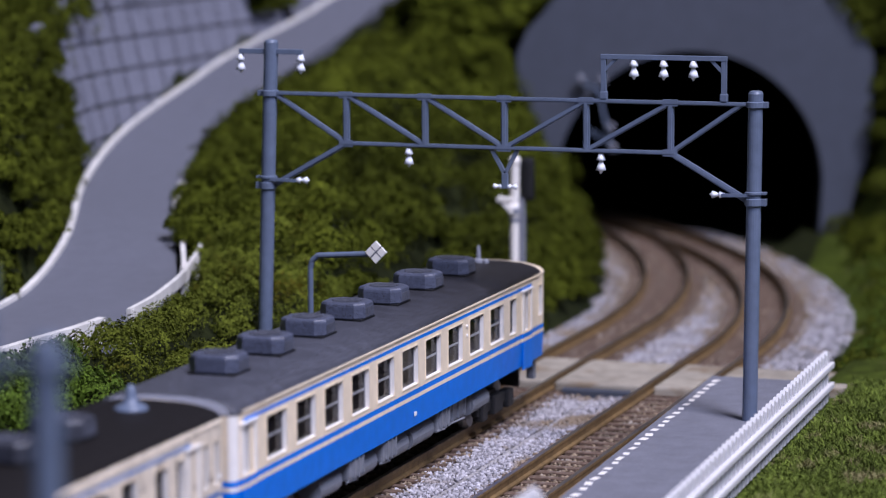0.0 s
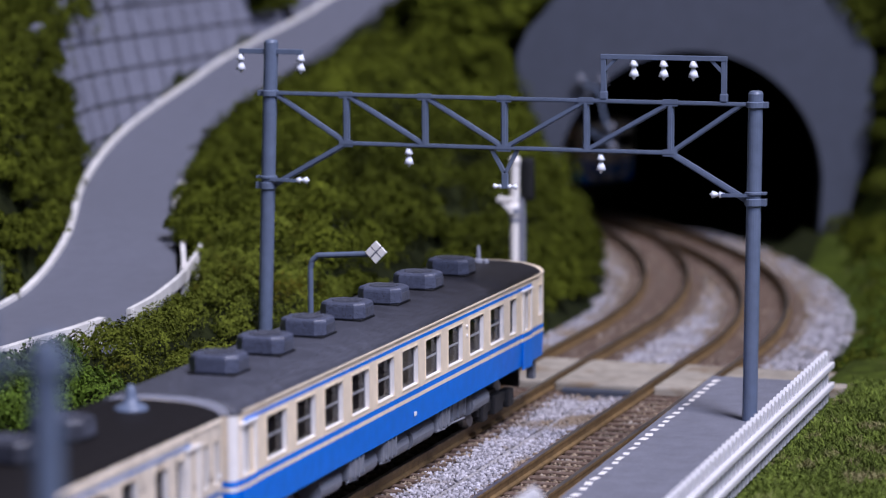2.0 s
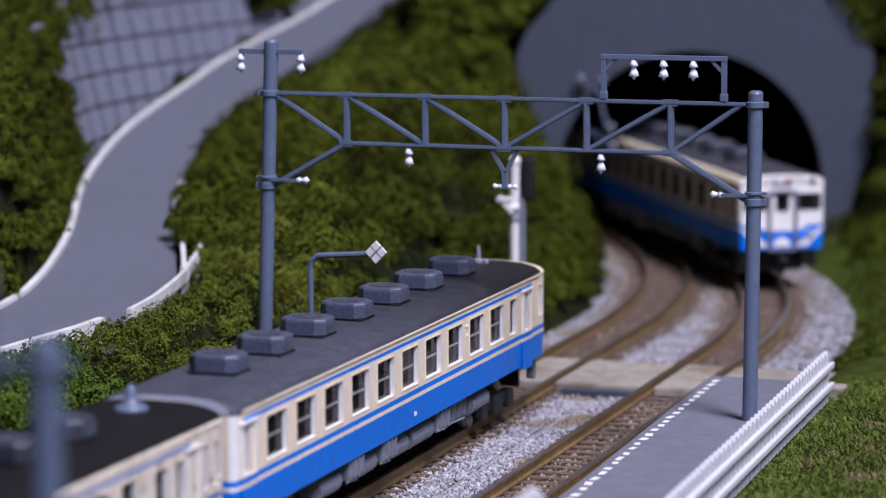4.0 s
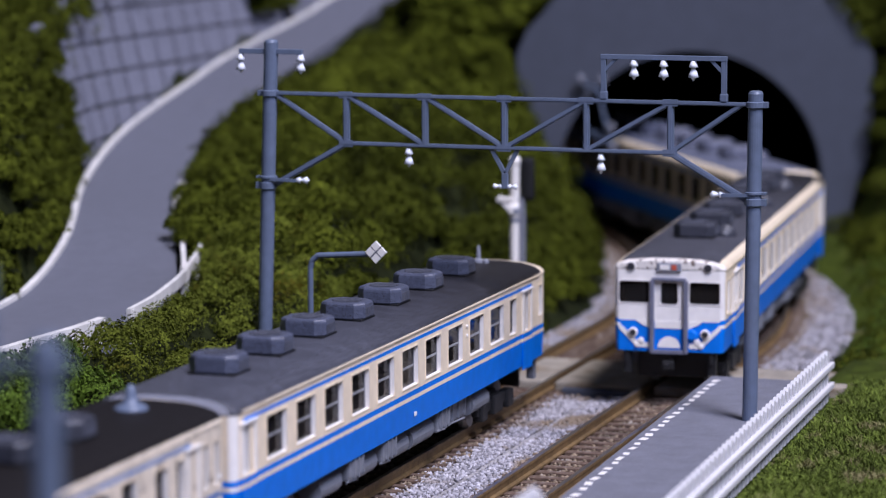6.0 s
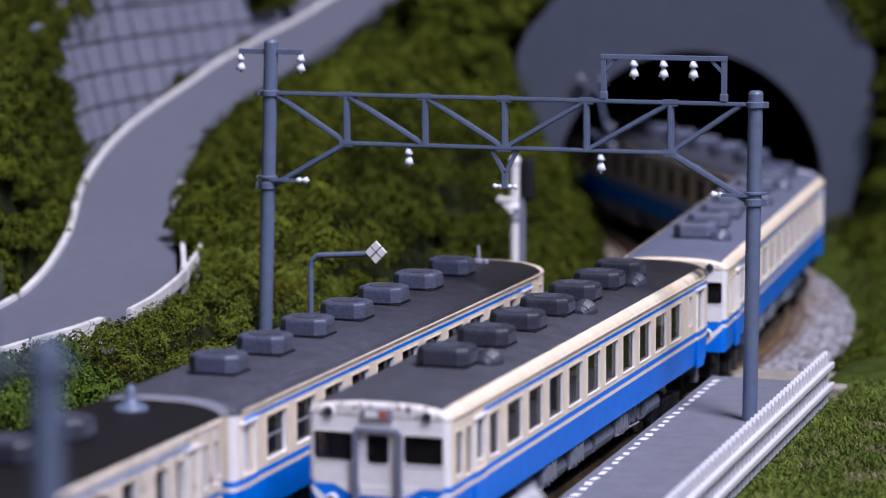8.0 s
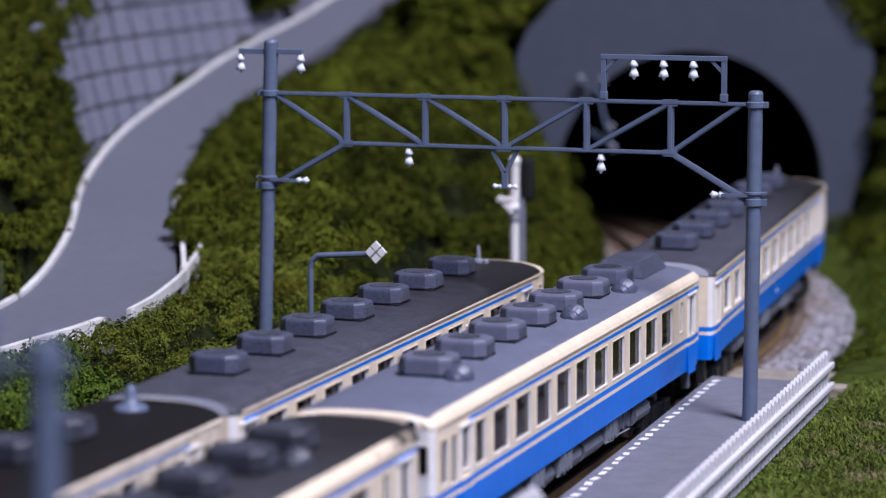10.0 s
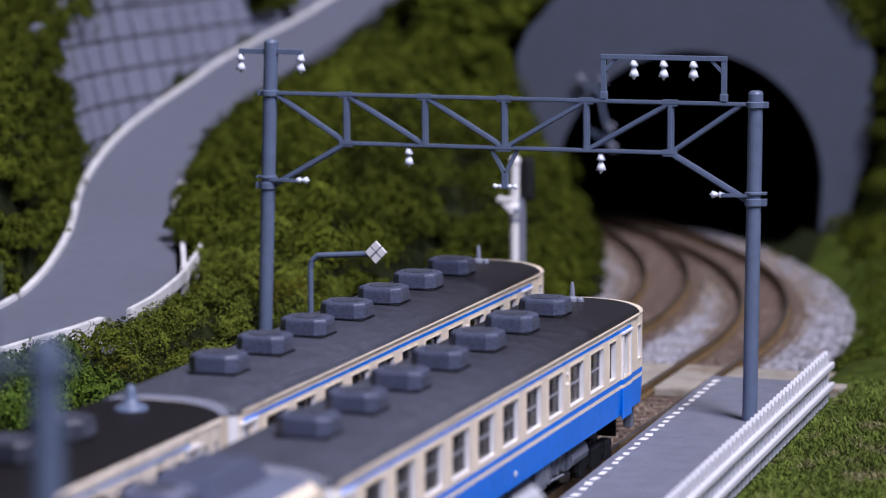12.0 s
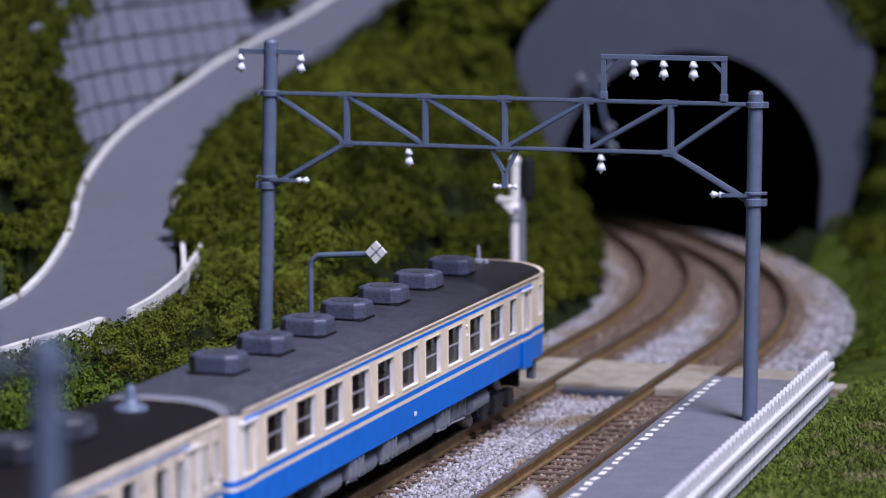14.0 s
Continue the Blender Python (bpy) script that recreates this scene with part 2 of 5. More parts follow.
def track_off(x, y, x0, y0, r):
    """Signed distance to the right of a track's centre line."""
    return np.where(y > y0, np.hypot(x - (x0 - r), np.maximum(y - y0, 0)) - r, x - x0)


def hill(x, y):
    """Height of the hillside sheet over the plan (arrays, mm)."""
    x, y = np.asarray(x, float), np.asarray(y, float)
    sd = (x - PORTAL_AT.x) * PN.x + (y - PORTAL_AT.y) * PN.y
    s = (x - PORTAL_AT.x) * PS.x + (y - PORTAL_AT.y) * PS.y
    d2 = (x[..., None] - ROADN[:, 0]) ** 2 + (y[..., None] - ROADN[:, 1]) ** 2
    i = d2.argmin(-1)
    dist = np.sqrt(np.take_along_axis(d2, i[..., None], -1)[..., 0])
    zr = ROADN[i, 2]
    tang = ROADN[np.minimum(i + 1, len(ROADN) - 1)] - ROADN[np.maximum(i - 1, 0)]
    side = (x - ROADN[i, 0]) * tang[..., 1] - (y - ROADN[i, 1]) * tang[..., 0]  # > 0 to the right
    dt = np.maximum(-track_off(x, y, XL, YL, RL_) - 15.0, 0)
    half = np.where(side > 0, road_right(ROADN[i, 1]), road_left(ROADN[i, 1]))
    dr = np.maximum(dist - half - 1.0, 0)
    f = dt / (dt + dr + 1e-3)
    zl = -4 + (zr - 1.0 + 4) * np.power(f, 0.6) + 8.0 * np.sin(np.pi * np.clip(f, 0, 1)) * sstep(5, 30, dt)
    zl = np.maximum(zl, -4)
    up = sstep(3.0, 9.5, dr) * 27 + sstep(10, 60, dr) * 18   # above the road
    zl = np.where(side < 0, zr - 1.0 + up, zl)
    offr = track_off(x, y, XR, YR, RR_) - 19.0
    zright = 1.5 + 1.5 * sstep(30, 90, x) + 58 * sstep(-42, -4, sd) * sstep(8, 26, s)
    zright = -4 + (zright + 4) * sstep(0, 9, offr)
    z = np.where(x * 0 + track_off(x, y, XL, YL, RL_) < 0, zl, zright)
    mid = (track_off(x, y, XL, YL, RL_) >= -15.0) & (offr <= 0)
    z = np.where(mid, -4.0, z)
    knoll = 62 + 3 * np.sin(x / 40) * np.cos(y / 50)
    inland = np.where(side < 0, zl, zr - 1.0 + 9 * sstep(2, 32, dr))
    back = np.where(s > -84, np.maximum(knoll, np.where(s < -70, inland, 0)), inland)
    return np.where(sd > 9.0, back, z), mid & (sd <= 9.0)


# ---- ground, hill, road ----
def ground():
    bm = bmesh.new()
    box(bm, -1500, 1500, -1500, 1500, -12, -4.0)
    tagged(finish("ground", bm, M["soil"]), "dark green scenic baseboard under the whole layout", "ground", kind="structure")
    step = 4.0
    xs, ys = np.arange(-620, 141, step), np.arange(-320, 581, step)
    X, Y = np.meshgrid(xs, ys, indexing="ij")
    Z, hole = hill(X, Y)
    Z = Z + np.where(Z > 3, 1.2 * np.sin(X / 7.3) * np.sin(Y / 6.1), 0)
    edge = (X == xs[0]) | (X == xs[-1]) | (Y == ys[0]) | (Y == ys[-1])
    Z = np.where(edge, -4.5, Z)
    nx, ny = X.shape
    ids = np.arange(nx * ny).reshape(nx, ny)
    # drop the sheet over the track bed and under the road
    low = hole
    quads = []
    sdist = (X - PORTAL_AT.x) * PN.x + (Y - PORTAL_AT.y) * PN.y
    soff = (X - PORTAL_AT.x) * PS.x + (Y - PORTAL_AT.y) * PS.y
    for i in range(nx - 1):
        for j in range(ny - 1):
            c = low[i:i + 2, j:j + 2]
            if c.all():
                continue
            sd, so = sdist[i:i + 2, j:j + 2], soff[i:i + 2, j:j + 2]
            if sd.min() < 9.0 < sd.max() and -62.5 < so.mean() < 2:
                continue      # the portal wall closes this gap
            quads.append((ids[i, j], ids[i + 1, j], ids[i + 1, j + 1], ids[i, j + 1]))
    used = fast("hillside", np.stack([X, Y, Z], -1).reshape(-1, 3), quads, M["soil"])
    used.data.materials.append(M["lawn"])
    for poly in used.data.polygons:
        c = poly.center / K
        if c.x > 4 and (c.x - PORTAL_AT.x) * PN.x + (c.y - PORTAL_AT.y) * PN.y < 4:
            poly.material_index = 1
    tagged(used, "steep scenic hillside covered with dark green scatter", "hill", kind="structure")


def road():
    n = len(ROADP)
    verts, faces, lk = [], [], []
    for i, p in enumerate(ROADP):
        t = (ROADP[min(i + 1, n - 1)] - ROADP[max(i - 1, 0)])
        side = Vector((t.y, -t.x, 0)).normalized()
        rw = float(road_right(p.y))
        lw = float(road_left(p.y))
        for k, (o, dz) in enumerate(((-lw, 0.6), (rw, 0.6), (rw, -3), (-lw, -3))):
            verts.append(p + side * o + Vector((0, 0, dz)))
        if i:
            a, b = 4 * (i - 1), 4 * i
            faces += [(a + k, a + (k + 1) % 4, b + (k + 1) % 4, b + k) for k in range(4)]
    tagged(raw("road", verts, faces, M["asphalt"]), "smooth grey asphalt hill road climbing the slope", "road", kind="structure")
    # kerb along the wall side
    verts, faces = [], []
    for i, p in enumerate(ROADP):
        t = (ROADP[min(i + 1, n - 1)] - ROADP[max(i - 1, 0)])
        side = Vector((t.y, -t.x, 0)).normalized()
        o = -float(road_left(p.y)) - 0.25
        for oo, dz in ((o, -2), (o, 1.3), (o + 1.2, 1.3), (o + 1.2, -2)):
            verts.append(p + side * oo + Vector((0, 0, dz)))
        if i:
            a, b = 4 * (i - 1), 4 * i
            faces += [(a + k, a + (k + 1) % 4, b + (k + 1) % 4, b + k) for k in range(4)]
    tagged(raw("kerb", verts, faces, M["kerb"]), "pale concrete kerb along the hill road", "kerb", kind="structure")


def retaining_wall():
    """Leaning wall of square blocks above the road."""
    wall = empty("retaining_wall", "pale grey block retaining wall leaning back above the road", "wall", kind="structure")
    n = len(ROADP)
    cell, gap, rows, tall = 9.3, 0.3, 5, 6.6
    pts = []
    for i, p in enumerate(ROADP):
        if p.y < 203 or p.y > 400:
            continue
        t = (ROADP[min(i + 1, n - 1)] - ROADP[max(i - 1, 0)])
        side = Vector((t.y, -t.x, 0)).normalized()
        pts.append((p - side * (float(road_left(p.y)) + 2.8), -side))
    # even steps along the foot
    foot, acc = [], 0.0
    for (a, sa), (b, sb) in zip(pts, pts[1:]):
        L = (b - a).length
        while acc < L:
            foot.append((a.lerp(b, acc / L), sa.lerp(sb, acc / L)))
            acc += cell
        acc -= L
    verts, faces = [], []
    for (a, sa), (b, sb) in zip(foot, foot[1:]):
        for col, back in ((0, 0.0),):
            A0, B0 = a + Vector((0, 0, -4)) + sa * 0.5, b + Vector((0, 0, -4)) + sb * 0.5
            A1, B1 = a + sa * 8.2 + Vector((0, 0, 30.5)), b + sb * 8.2 + Vector((0, 0, 30.5))
            k = len(verts)
            verts += [A0, B0, B1, A1]
            faces.append((k, k + 1, k + 2, k + 3))
    raw("backing", verts, faces, M["joint"], wall)
    rest_v, rest_f = [], []
    for c, ((a, sa), (b, sb)) in enumerate(zip(foot, foot[1:])):
        u = (b - a)
        L = u.length
        u.normalize()
        first = math.ceil(max(a.z, b.z) / tall)
        for r in range(first - 1, first + rows - 1):
            z0 = r * tall - a.z
            lean = 7.0 / 29
            u.z = 0
            u.normalize()
            o = a + u * gap + sa * (lean * z0) + Vector((0, 0, z0))
            up = (Vector((0, 0, 1)) + sa * lean).normalized()
            nrm = -sa
            v = []
            for d in (0.0, 0.3):
                ins = 0.18 if d else 0.0
                for p, q in ((ins, ins), (L - 2 * gap - ins, ins), (L - 2 * gap - ins, tall - 0.35 - ins), (ins, tall - 0.35 - ins)):
                    v.append(o + u * p + up * q + nrm * d)
            quads = [(4, 5, 6, 7), (0, 1, 5, 4), (1, 2, 6, 5), (2, 3, 7, 6), (3, 0, 4, 7)]
            if c < 36:
                raw("block", v, quads, M["block"], wall)
            else:
                k = len(rest_v)
                rest_v += v
                rest_f += [tuple(k + i for i in q) for q in quads]
    if rest_v:
        tagged(raw("blocks_beyond", rest_v, rest_f, M["block"], wall), kind="stuff")


def guard_rail():
    """White road barriers at the outer edge: a low wall and a curved rail on posts."""
    def strip(name, label, pts, z0, z1, th, posts):
        thing = empty(name, label, "guard rail")
        verts, faces = [], []
        n = len(pts)
        for i, p in enumerate(pts):
            p = Vector(p)
            t = (Vector(pts[min(i + 1, n - 1)]) - Vector(pts[max(i - 1, 0)]))
            s = Vector((t.y, -t.x, 0)).normalized() * th / 2
            for o, z in ((-s, z0), (s, z0), (s, z1), (-s, z1)):
                verts.append(p + o + Vector((0, 0, z)))
            if i:
                a, b = 4 * (i - 1), 4 * i
                faces += [(a + k, a + (k + 1) % 4, b + (k + 1) % 4, b + k) for k in range(4)]
        faces += [(3, 2, 1, 0), tuple(4 * (n - 1) + k for k in range(4))]
        raw("beam", verts, faces, M["kerb"], thing)
        for p in posts:
            bm = bmesh.new()
            box(bm, p[0] - 0.6, p[0] + 0.6, p[1] - 0.6, p[1] + 0.6, p[2] - 6, p[2] + z1 - 0.2, 0.1)
            part("post", bm, M["kerb"], thing)
        return thing

    def edge(i):
        t = (ROADP[i + 1] - ROADP[i - 1])
        return ROADP[i] + Vector((t.y, -t.x, 0)).normalized() * (float(road_right(ROADP[i].y)) - 0.6)
    lo = [i for i, p in enumerate(ROADP) if -120 < p.y < 92]
    strip("guard_wall", "low white concrete road barrier above the bushes", [edge(i) for i in lo], 0.4, 4.6, 1.4, [])
    # the rail follows the bay's rim and swings out over the slope
    ctrl = [Vector(p) for p in ((-56.9, 92.0, 19.8), (-57.2, 101.5, 20.4), (-58.3, 110.5, 21.0), (-60.2, 121.0, 21.6), (-63.3, 132.5, 22.3), (-67.6, 147.0, 23.4), (-75.5, 166.0, 25.6))]
    pts = []
    for i in range(len(ctrl) - 1):
        p0, p1, p2, p3 = (ctrl[min(max(i + k, 0), len(ctrl) - 1)] for k in (-1, 0, 1, 2))
        for j in range(6):
            t = j / 6
            pts.append(0.5 * (2 * p1 + (p2 - p0) * t + (2 * p0 - 5 * p1 + 4 * p2 - p3) * t * t + (3 * p1 - p0 - 3 * p2 + p3) * t ** 3))
    pts.append(ctrl[-1])
    strip("guard_rail", "curved white guard rail on posts beside the road", pts, -1.9, 0.0, 0.8, [pts[1], pts[20], pts[26], pts[-3]])
    up = [i for i, p in enumerate(ROADP) if 172 < p.y < 200]
    strip("guard_wall", "short white kerb stones at the road bend", [edge(i) + Vector((1.6, 0, 0)) for i in up], 0.2, 1.6, 1.2, [])
    up = [i for i, p in enumerate(ROADP) if 130 < p.y < 147]
    strip("guard_wall", "short white barrier behind the curved guard rail", [edge(i) + Vector((2.0, 0, -1.2)) for i in up], 0.4, 4.4, 0.9, [edge(up[0]) + Vector((2.0, 0, -1.0))])


def portal():
    """Concrete tunnel front: a thick wall with an arch cut through it."""
    base = PORTAL_AT
    cs, cz, r = -30.5, 13.5, 32.2
    inner = [(cs - r + 1.0, -4.5), (cs - r + 0.6, 4)]
    inner += [(cs + r * math.cos(a), cz + r * math.sin(a)) for a in np.linspace(math.pi, 0, 33)]
    inner += [(cs + r - 0.6, 4), (cs + r - 1.0, -4.5)]
    outer_pts = [(-72, -4.5), (-72, 48), (-63, 58), (-63, 70), (4, 70), (4.5, 59), (13.8, 46), (13.6, 22), (9.3, 12), (7.0, -4.5)]
    # spread the outline over the same count as the arch
    lens = [0]
    for a, b in zip(outer_pts, outer_pts[1:]):
        lens.append(lens[-1] + math.dist(a, b))
    outer = []
    for k in range(len(inner)):
        d = lens[-1] * k / (len(inner) - 1)
        j = max(i for i in range(len(lens) - 1) if lens[i] <= d + 1e-6)
        t = (d - lens[j]) / (lens[j + 1] - lens[j])
        outer.append((outer_pts[j][0] + (outer_pts[j + 1][0] - outer_pts[j][0]) * t, outer_pts[j][1] + (outer_pts[j + 1][1] - outer_pts[j][1]) * t))
    verts, faces, n = [], [], len(inner)
    for depth in (0.0, 6.0):
        for s, z in inner + outer:
            verts.append(base + PS * s + PN * depth + Vector((0, 0, z)))
    for i in range(n - 1):
        faces += [(i, i + 1, n + i + 1, n + i), (2 * n + i, 3 * n + i, 3 * n + i + 1, 2 * n + i + 1), (i, 2 * n + i, 2 * n + i + 1, i + 1), (n + i, n + i + 1, 3 * n + i + 1, 3 * n + i)]
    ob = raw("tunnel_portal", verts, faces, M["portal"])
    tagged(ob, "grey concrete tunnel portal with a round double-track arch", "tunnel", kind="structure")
    # lining of the bore close behind the front, coloured near black for the shade inside
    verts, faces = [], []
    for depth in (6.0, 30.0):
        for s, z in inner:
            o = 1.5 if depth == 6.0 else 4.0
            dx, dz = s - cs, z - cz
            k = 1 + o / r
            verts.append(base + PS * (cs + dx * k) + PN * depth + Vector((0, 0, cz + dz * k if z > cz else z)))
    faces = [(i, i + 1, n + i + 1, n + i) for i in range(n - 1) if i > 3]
    tagged(raw("tunnel_lining", verts, faces, M["bore_shade"]), "tunnel bore lining with the bore's shade put into its near-black colour", "tunnel", kind="structure")
    # unseen slab added behind the front, so that no light falls into the bore
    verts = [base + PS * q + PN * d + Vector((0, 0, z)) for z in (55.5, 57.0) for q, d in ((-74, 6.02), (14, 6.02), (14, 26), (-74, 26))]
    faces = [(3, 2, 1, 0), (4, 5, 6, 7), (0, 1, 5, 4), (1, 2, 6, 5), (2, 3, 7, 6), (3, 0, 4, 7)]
    tagged(raw("tunnel_light_block", verts, faces, M["soil"]), "unseen slab added under the hill to keep light out of the bore", "tunnel", kind="structure")
    # wire bracket with porcelain on the front wall
    br = empty("wall_bracket", "grey wire bracket with white insulators on the tunnel front", "bracket")
    bm = bmesh.new()
    o = base + PS * -57 - PN * 0.2
    bar(bm, o + Vector((0, 0, 38)), o - PN * 5 + PS * 4 + Vector((0, 0, 37)), 0.9)
    bar(bm, o + PS * 2 + Vector((0, 0, 27)), o - PN * 5 + PS * 7 + Vector((0, 0, 24)), 0.9)
    bar(bm, o - PN * 5 + PS * 4 + Vector((0, 0, 37)), o - PN * 5 + PS * 7 + Vector((0, 0, 24)), 0.7)
    part("arm", bm, M["grey"], br)
    for q in (o - PN * 3 + Vector((0, 0, 38.4)), o - PN * 5 + PS * 5 + Vector((0, 0, 38.2)), o - PN * 5 + PS * 7 + Vector((0, 0, 27)), o - PN * 5 + PS * 7.5 + Vector((0, 0, 22))):
        bm = bmesh.new()
        lathe(bm, [(0.3, 0), (1.2, 0.4), (0.5, 0.9), (1.2, 1.4), (0.4, 2.0)], q, sides=12)
        part("insulator", bm, M["concrete"], br, smooth=True)


# ---- track ----
def ribbon(name, label, profile, x0, y0, r, s0, s1, material, parent=None, step=4.0):
    """Profile rows (offset, height) drawn along a track."""
    verts, faces, n = [], [], len(profile)
    S = [s0]
    while S[-1] < s1 - 1e-6:
        S.append(min(s1, S[-1] + (40 if S[-1] + 40 <= y0 else step)))
    for i, s in enumerate(S):
        c, a = track(s, x0, y0, r)
        side = Vector((math.cos(a), math.sin(a), 0))
        for o, z in profile:
            verts.append(c + side * o + Vector((0, 0, z)))
        if i:
            p, q = n * (i - 1), n * i
            faces += [(p + k, p + (k + 1) % n, q + (k + 1) % n, q + k) for k in range(n)]
    faces += [tuple(range(n))[::-1], tuple(n * (len(S) - 1) + k for k in range(n))]
    return raw(name, verts, faces, material, parent)


def tracks():
    sl = bmesh.new()
    box(sl, -8.3, 8.3, -0.85, 0.85, -3.0, -1.9, 0.12)
    first = None
    for name, x0, y0, r, end in (("track", XR, YR, RR_, 1150), ("track", XL, YL, RL_, 480)):
        tr = empty("railway_track", "weathered brown sleepers under rusty rails on ballast", "track", "tracks", kind="structure")
        for o in (-4.75, 4.75):
            rail = ribbon("rail", "", [(o - 0.75, -1.9), (o - 0.75, -1.6), (o - 0.25, -1.4), (o - 0.3, -0.6), (o - 0.42, -0.45), (o - 0.42, -0.03), (o + 0.42, -0.03), (o + 0.42, -0.45), (o + 0.3, -0.6), (o + 0.25, -1.4), (o + 0.75, -1.6), (o + 0.75, -1.9)], x0, y0, r, -320, end, M["rail"], tr)
            ribbon("rail_head", "", [(o - 0.36, -0.05), (o - 0.36, 0.0), (o + 0.36, 0.0), (o + 0.36, -0.05)], x0, y0, r, -320, end, M["railtop"], tr)
        s, k = -100.0, 0
        while s < 400:
            c, a = track(s, x0, y0, r)
            if first is None:
                first = part("sleeper", sl, M["sleeper"], tr)
                ob = first
            else:
                ob = new("sleeper", first.data)
                ob.parent = tr
            ob.matrix_basis = Matrix.Translation(c * K) @ Matrix.Rotation(a + random.uniform(-0.02, 0.02), 4, "Z")
            s += 4.1
        ribbon("ballast_bed", "", [(-9.6, -3.9), (-8.6, -2.7), (-7.4, -2.45), (7.4, -2.45), (8.6, -2.7), (9.6, -3.9)], x0, y0, r, -320, end, M["rustbed"], tr)
    bm = bmesh.new()
    # paler ballast field between and beside the tracks
    for q in ((-320, 205),):
        box(bm, XL - 13, XR + 13, q[0], q[1], -3.95, -2.75)
    tagged(finish("ballast_field", bm, M["bed"]), "pale grey ballast between the tracks", "ballast", kind="structure")
    ob = ribbon("ballast_field", "", [(-22, -3.95), (-20, -2.75), (13, -2.75), (22, -3.95)], XR - 8, YR, RR_ - 8, 205.2, 400, M["bed"])
    tagged(ob, "pale grey ballast between the curving tracks", "ballast", kind="structure")


def stones():
    """Loose ballast: joined chips in two tones."""
    rng = np.random.default_rng(3)
    cube = np.array([(-1, -1, -1), (1, -1, -1), (1, 1, -1), (-1, 1, -1), (-1, -1, 1), (1, -1, 1), (1, 1, 1), (-1, 1, 1)], float)
    fq = np.array([(4, 5, 6, 7), (0, 1, 5, 4), (1, 2, 6, 5), (2, 3, 7, 6), (3, 0, 4, 7)])

    def scatter(name, label, pts, size, material):
        n = len(pts)
        v = cube[None] * rng.uniform(0.55, 1.0, (n, 8, 3)) * (size * rng.uniform(0.65, 1.75, (n, 1, 1)) * rng.uniform(0.6, 1.2, (n, 1, 3)))
        q = rng.normal(size=(n, 4))
        q /= np.linalg.norm(q, axis=1, keepdims=True)
        w, x, y, z = q.T
        R = np.stack([np.stack([1 - 2 * (y * y + z * z), 2 * (x * y - z * w), 2 * (x * z + y * w)], -1), np.stack([2 * (x * y + z * w), 1 - 2 * (x * x + z * z), 2 * (y * z - x * w)], -1), np.stack([2 * (x * z - y * w), 2 * (y * z + x * w), 1 - 2 * (x * x + y * y)], -1)], 1)
        v = np.einsum("nij,nkj->nki", R, v) + pts[:, None]
        f = fq[None] + (np.arange(n) * 8)[:, None, None]
        f2 = np.concatenate([f, np.broadcast_to(np.array([3, 2, 1, 0])[None, None] + (np.arange(n) * 8)[:, None, None], (n, 1, 4))], 1)
        ob = fast(name, v.reshape(-1, 3), f2.reshape(-1, 4), material)
        tagged(ob, label, "ballast", kind="stuff")

    # between the straight tracks and in the curve
    S = rng.uniform(-30, 400, 150000)
    O = rng.uniform(-18, 46, 150000)
    keep = rng.uniform(0, 1, 150000) < np.where(S < 150, 1.0, 0.42)
    S, O = S[keep], O[keep]
    x = np.where(S < YR, XL + O, 0)
    a = np.maximum(S - YR, 0) / RR_
    rad = RR_ + (O + XL - XR)
    x = np.where(S < YR, XL + O, XR - RR_ + rad * np.cos(a))
    y = np.where(S < YR, S, YR + rad * np.sin(a))
    dl, dr = track_off(x, y, XL, YL, RL_), track_off(x, y, XR, YR, RR_)
    near = np.minimum(abs(dl), abs(dr))
    ok = (dr < rng.normal(18.5, 1.6, len(x))) & (dl > -16) & ~((y > 156) & (y < 185)) & ((near > 6.0) | ((near < 3.8) & (rng.uniform(0, 1, len(x)) < 0.45))) & ~((x > 28) & (y < 153))
    x, y, near = x[ok], y[ok], near[ok]
    rust = near < 7.4 + rng.uniform(-1.8, 1.8, len(x)) + np.clip((y - 215) / 100, 0, 1) * rng.uniform(0, 14, len(x))
    z = np.where(near < 9, -2.35, -2.55) + rng.uniform(-0.15, 0.2, len(x))
    z = np.where(near > 13, z - 0.6, z)
    pts = np.stack([x, y, z], -1)
    scatter("ballast_chips", "loose pale grey ballast chips", pts[~rust], 0.215, M["stone"])
    scatter("ballast_chips", "rust-stained ballast chips among the sleepers", pts[rust], 0.21, M["rust_stone"])


def crossing():
    cr = empty("level_crossing", "dusty beige crossing slabs level with the rails", "crossing", kind="structure")
    for x0, x1 in ((-34, XL - 5.6), (XL - 3.6, XL + 3.6), (XL + 5.6, XR - 5.6), (XR - 3.6, XR + 3.6), (XR + 5.6, 78)):
        bm = bmesh.new()
        box(bm, x0, x1, 157.5, 182, -3.2, -0.45, 0.5)
        part("slab", bm, M["slab"], cr)
    bm = bmesh.new()
    box(bm, 30.0, 52.0, 144.2, 149.5, -3.9, 3.4, 0.3)
    part("ramp_slab", bm, M["slab"], cr, "pale slab behind the platform end")
    bm = bmesh.new()
    # dark strip stands in for the shade along the slab's near edge
    box(bm, XL + 7.5, XR - 7.5, 155.2, 157.3, -3.2, -1.3, 0.3)
    part("edge_shade_strip", bm, M["portal"], cr, "dark strip added as the shade under the slab edge")


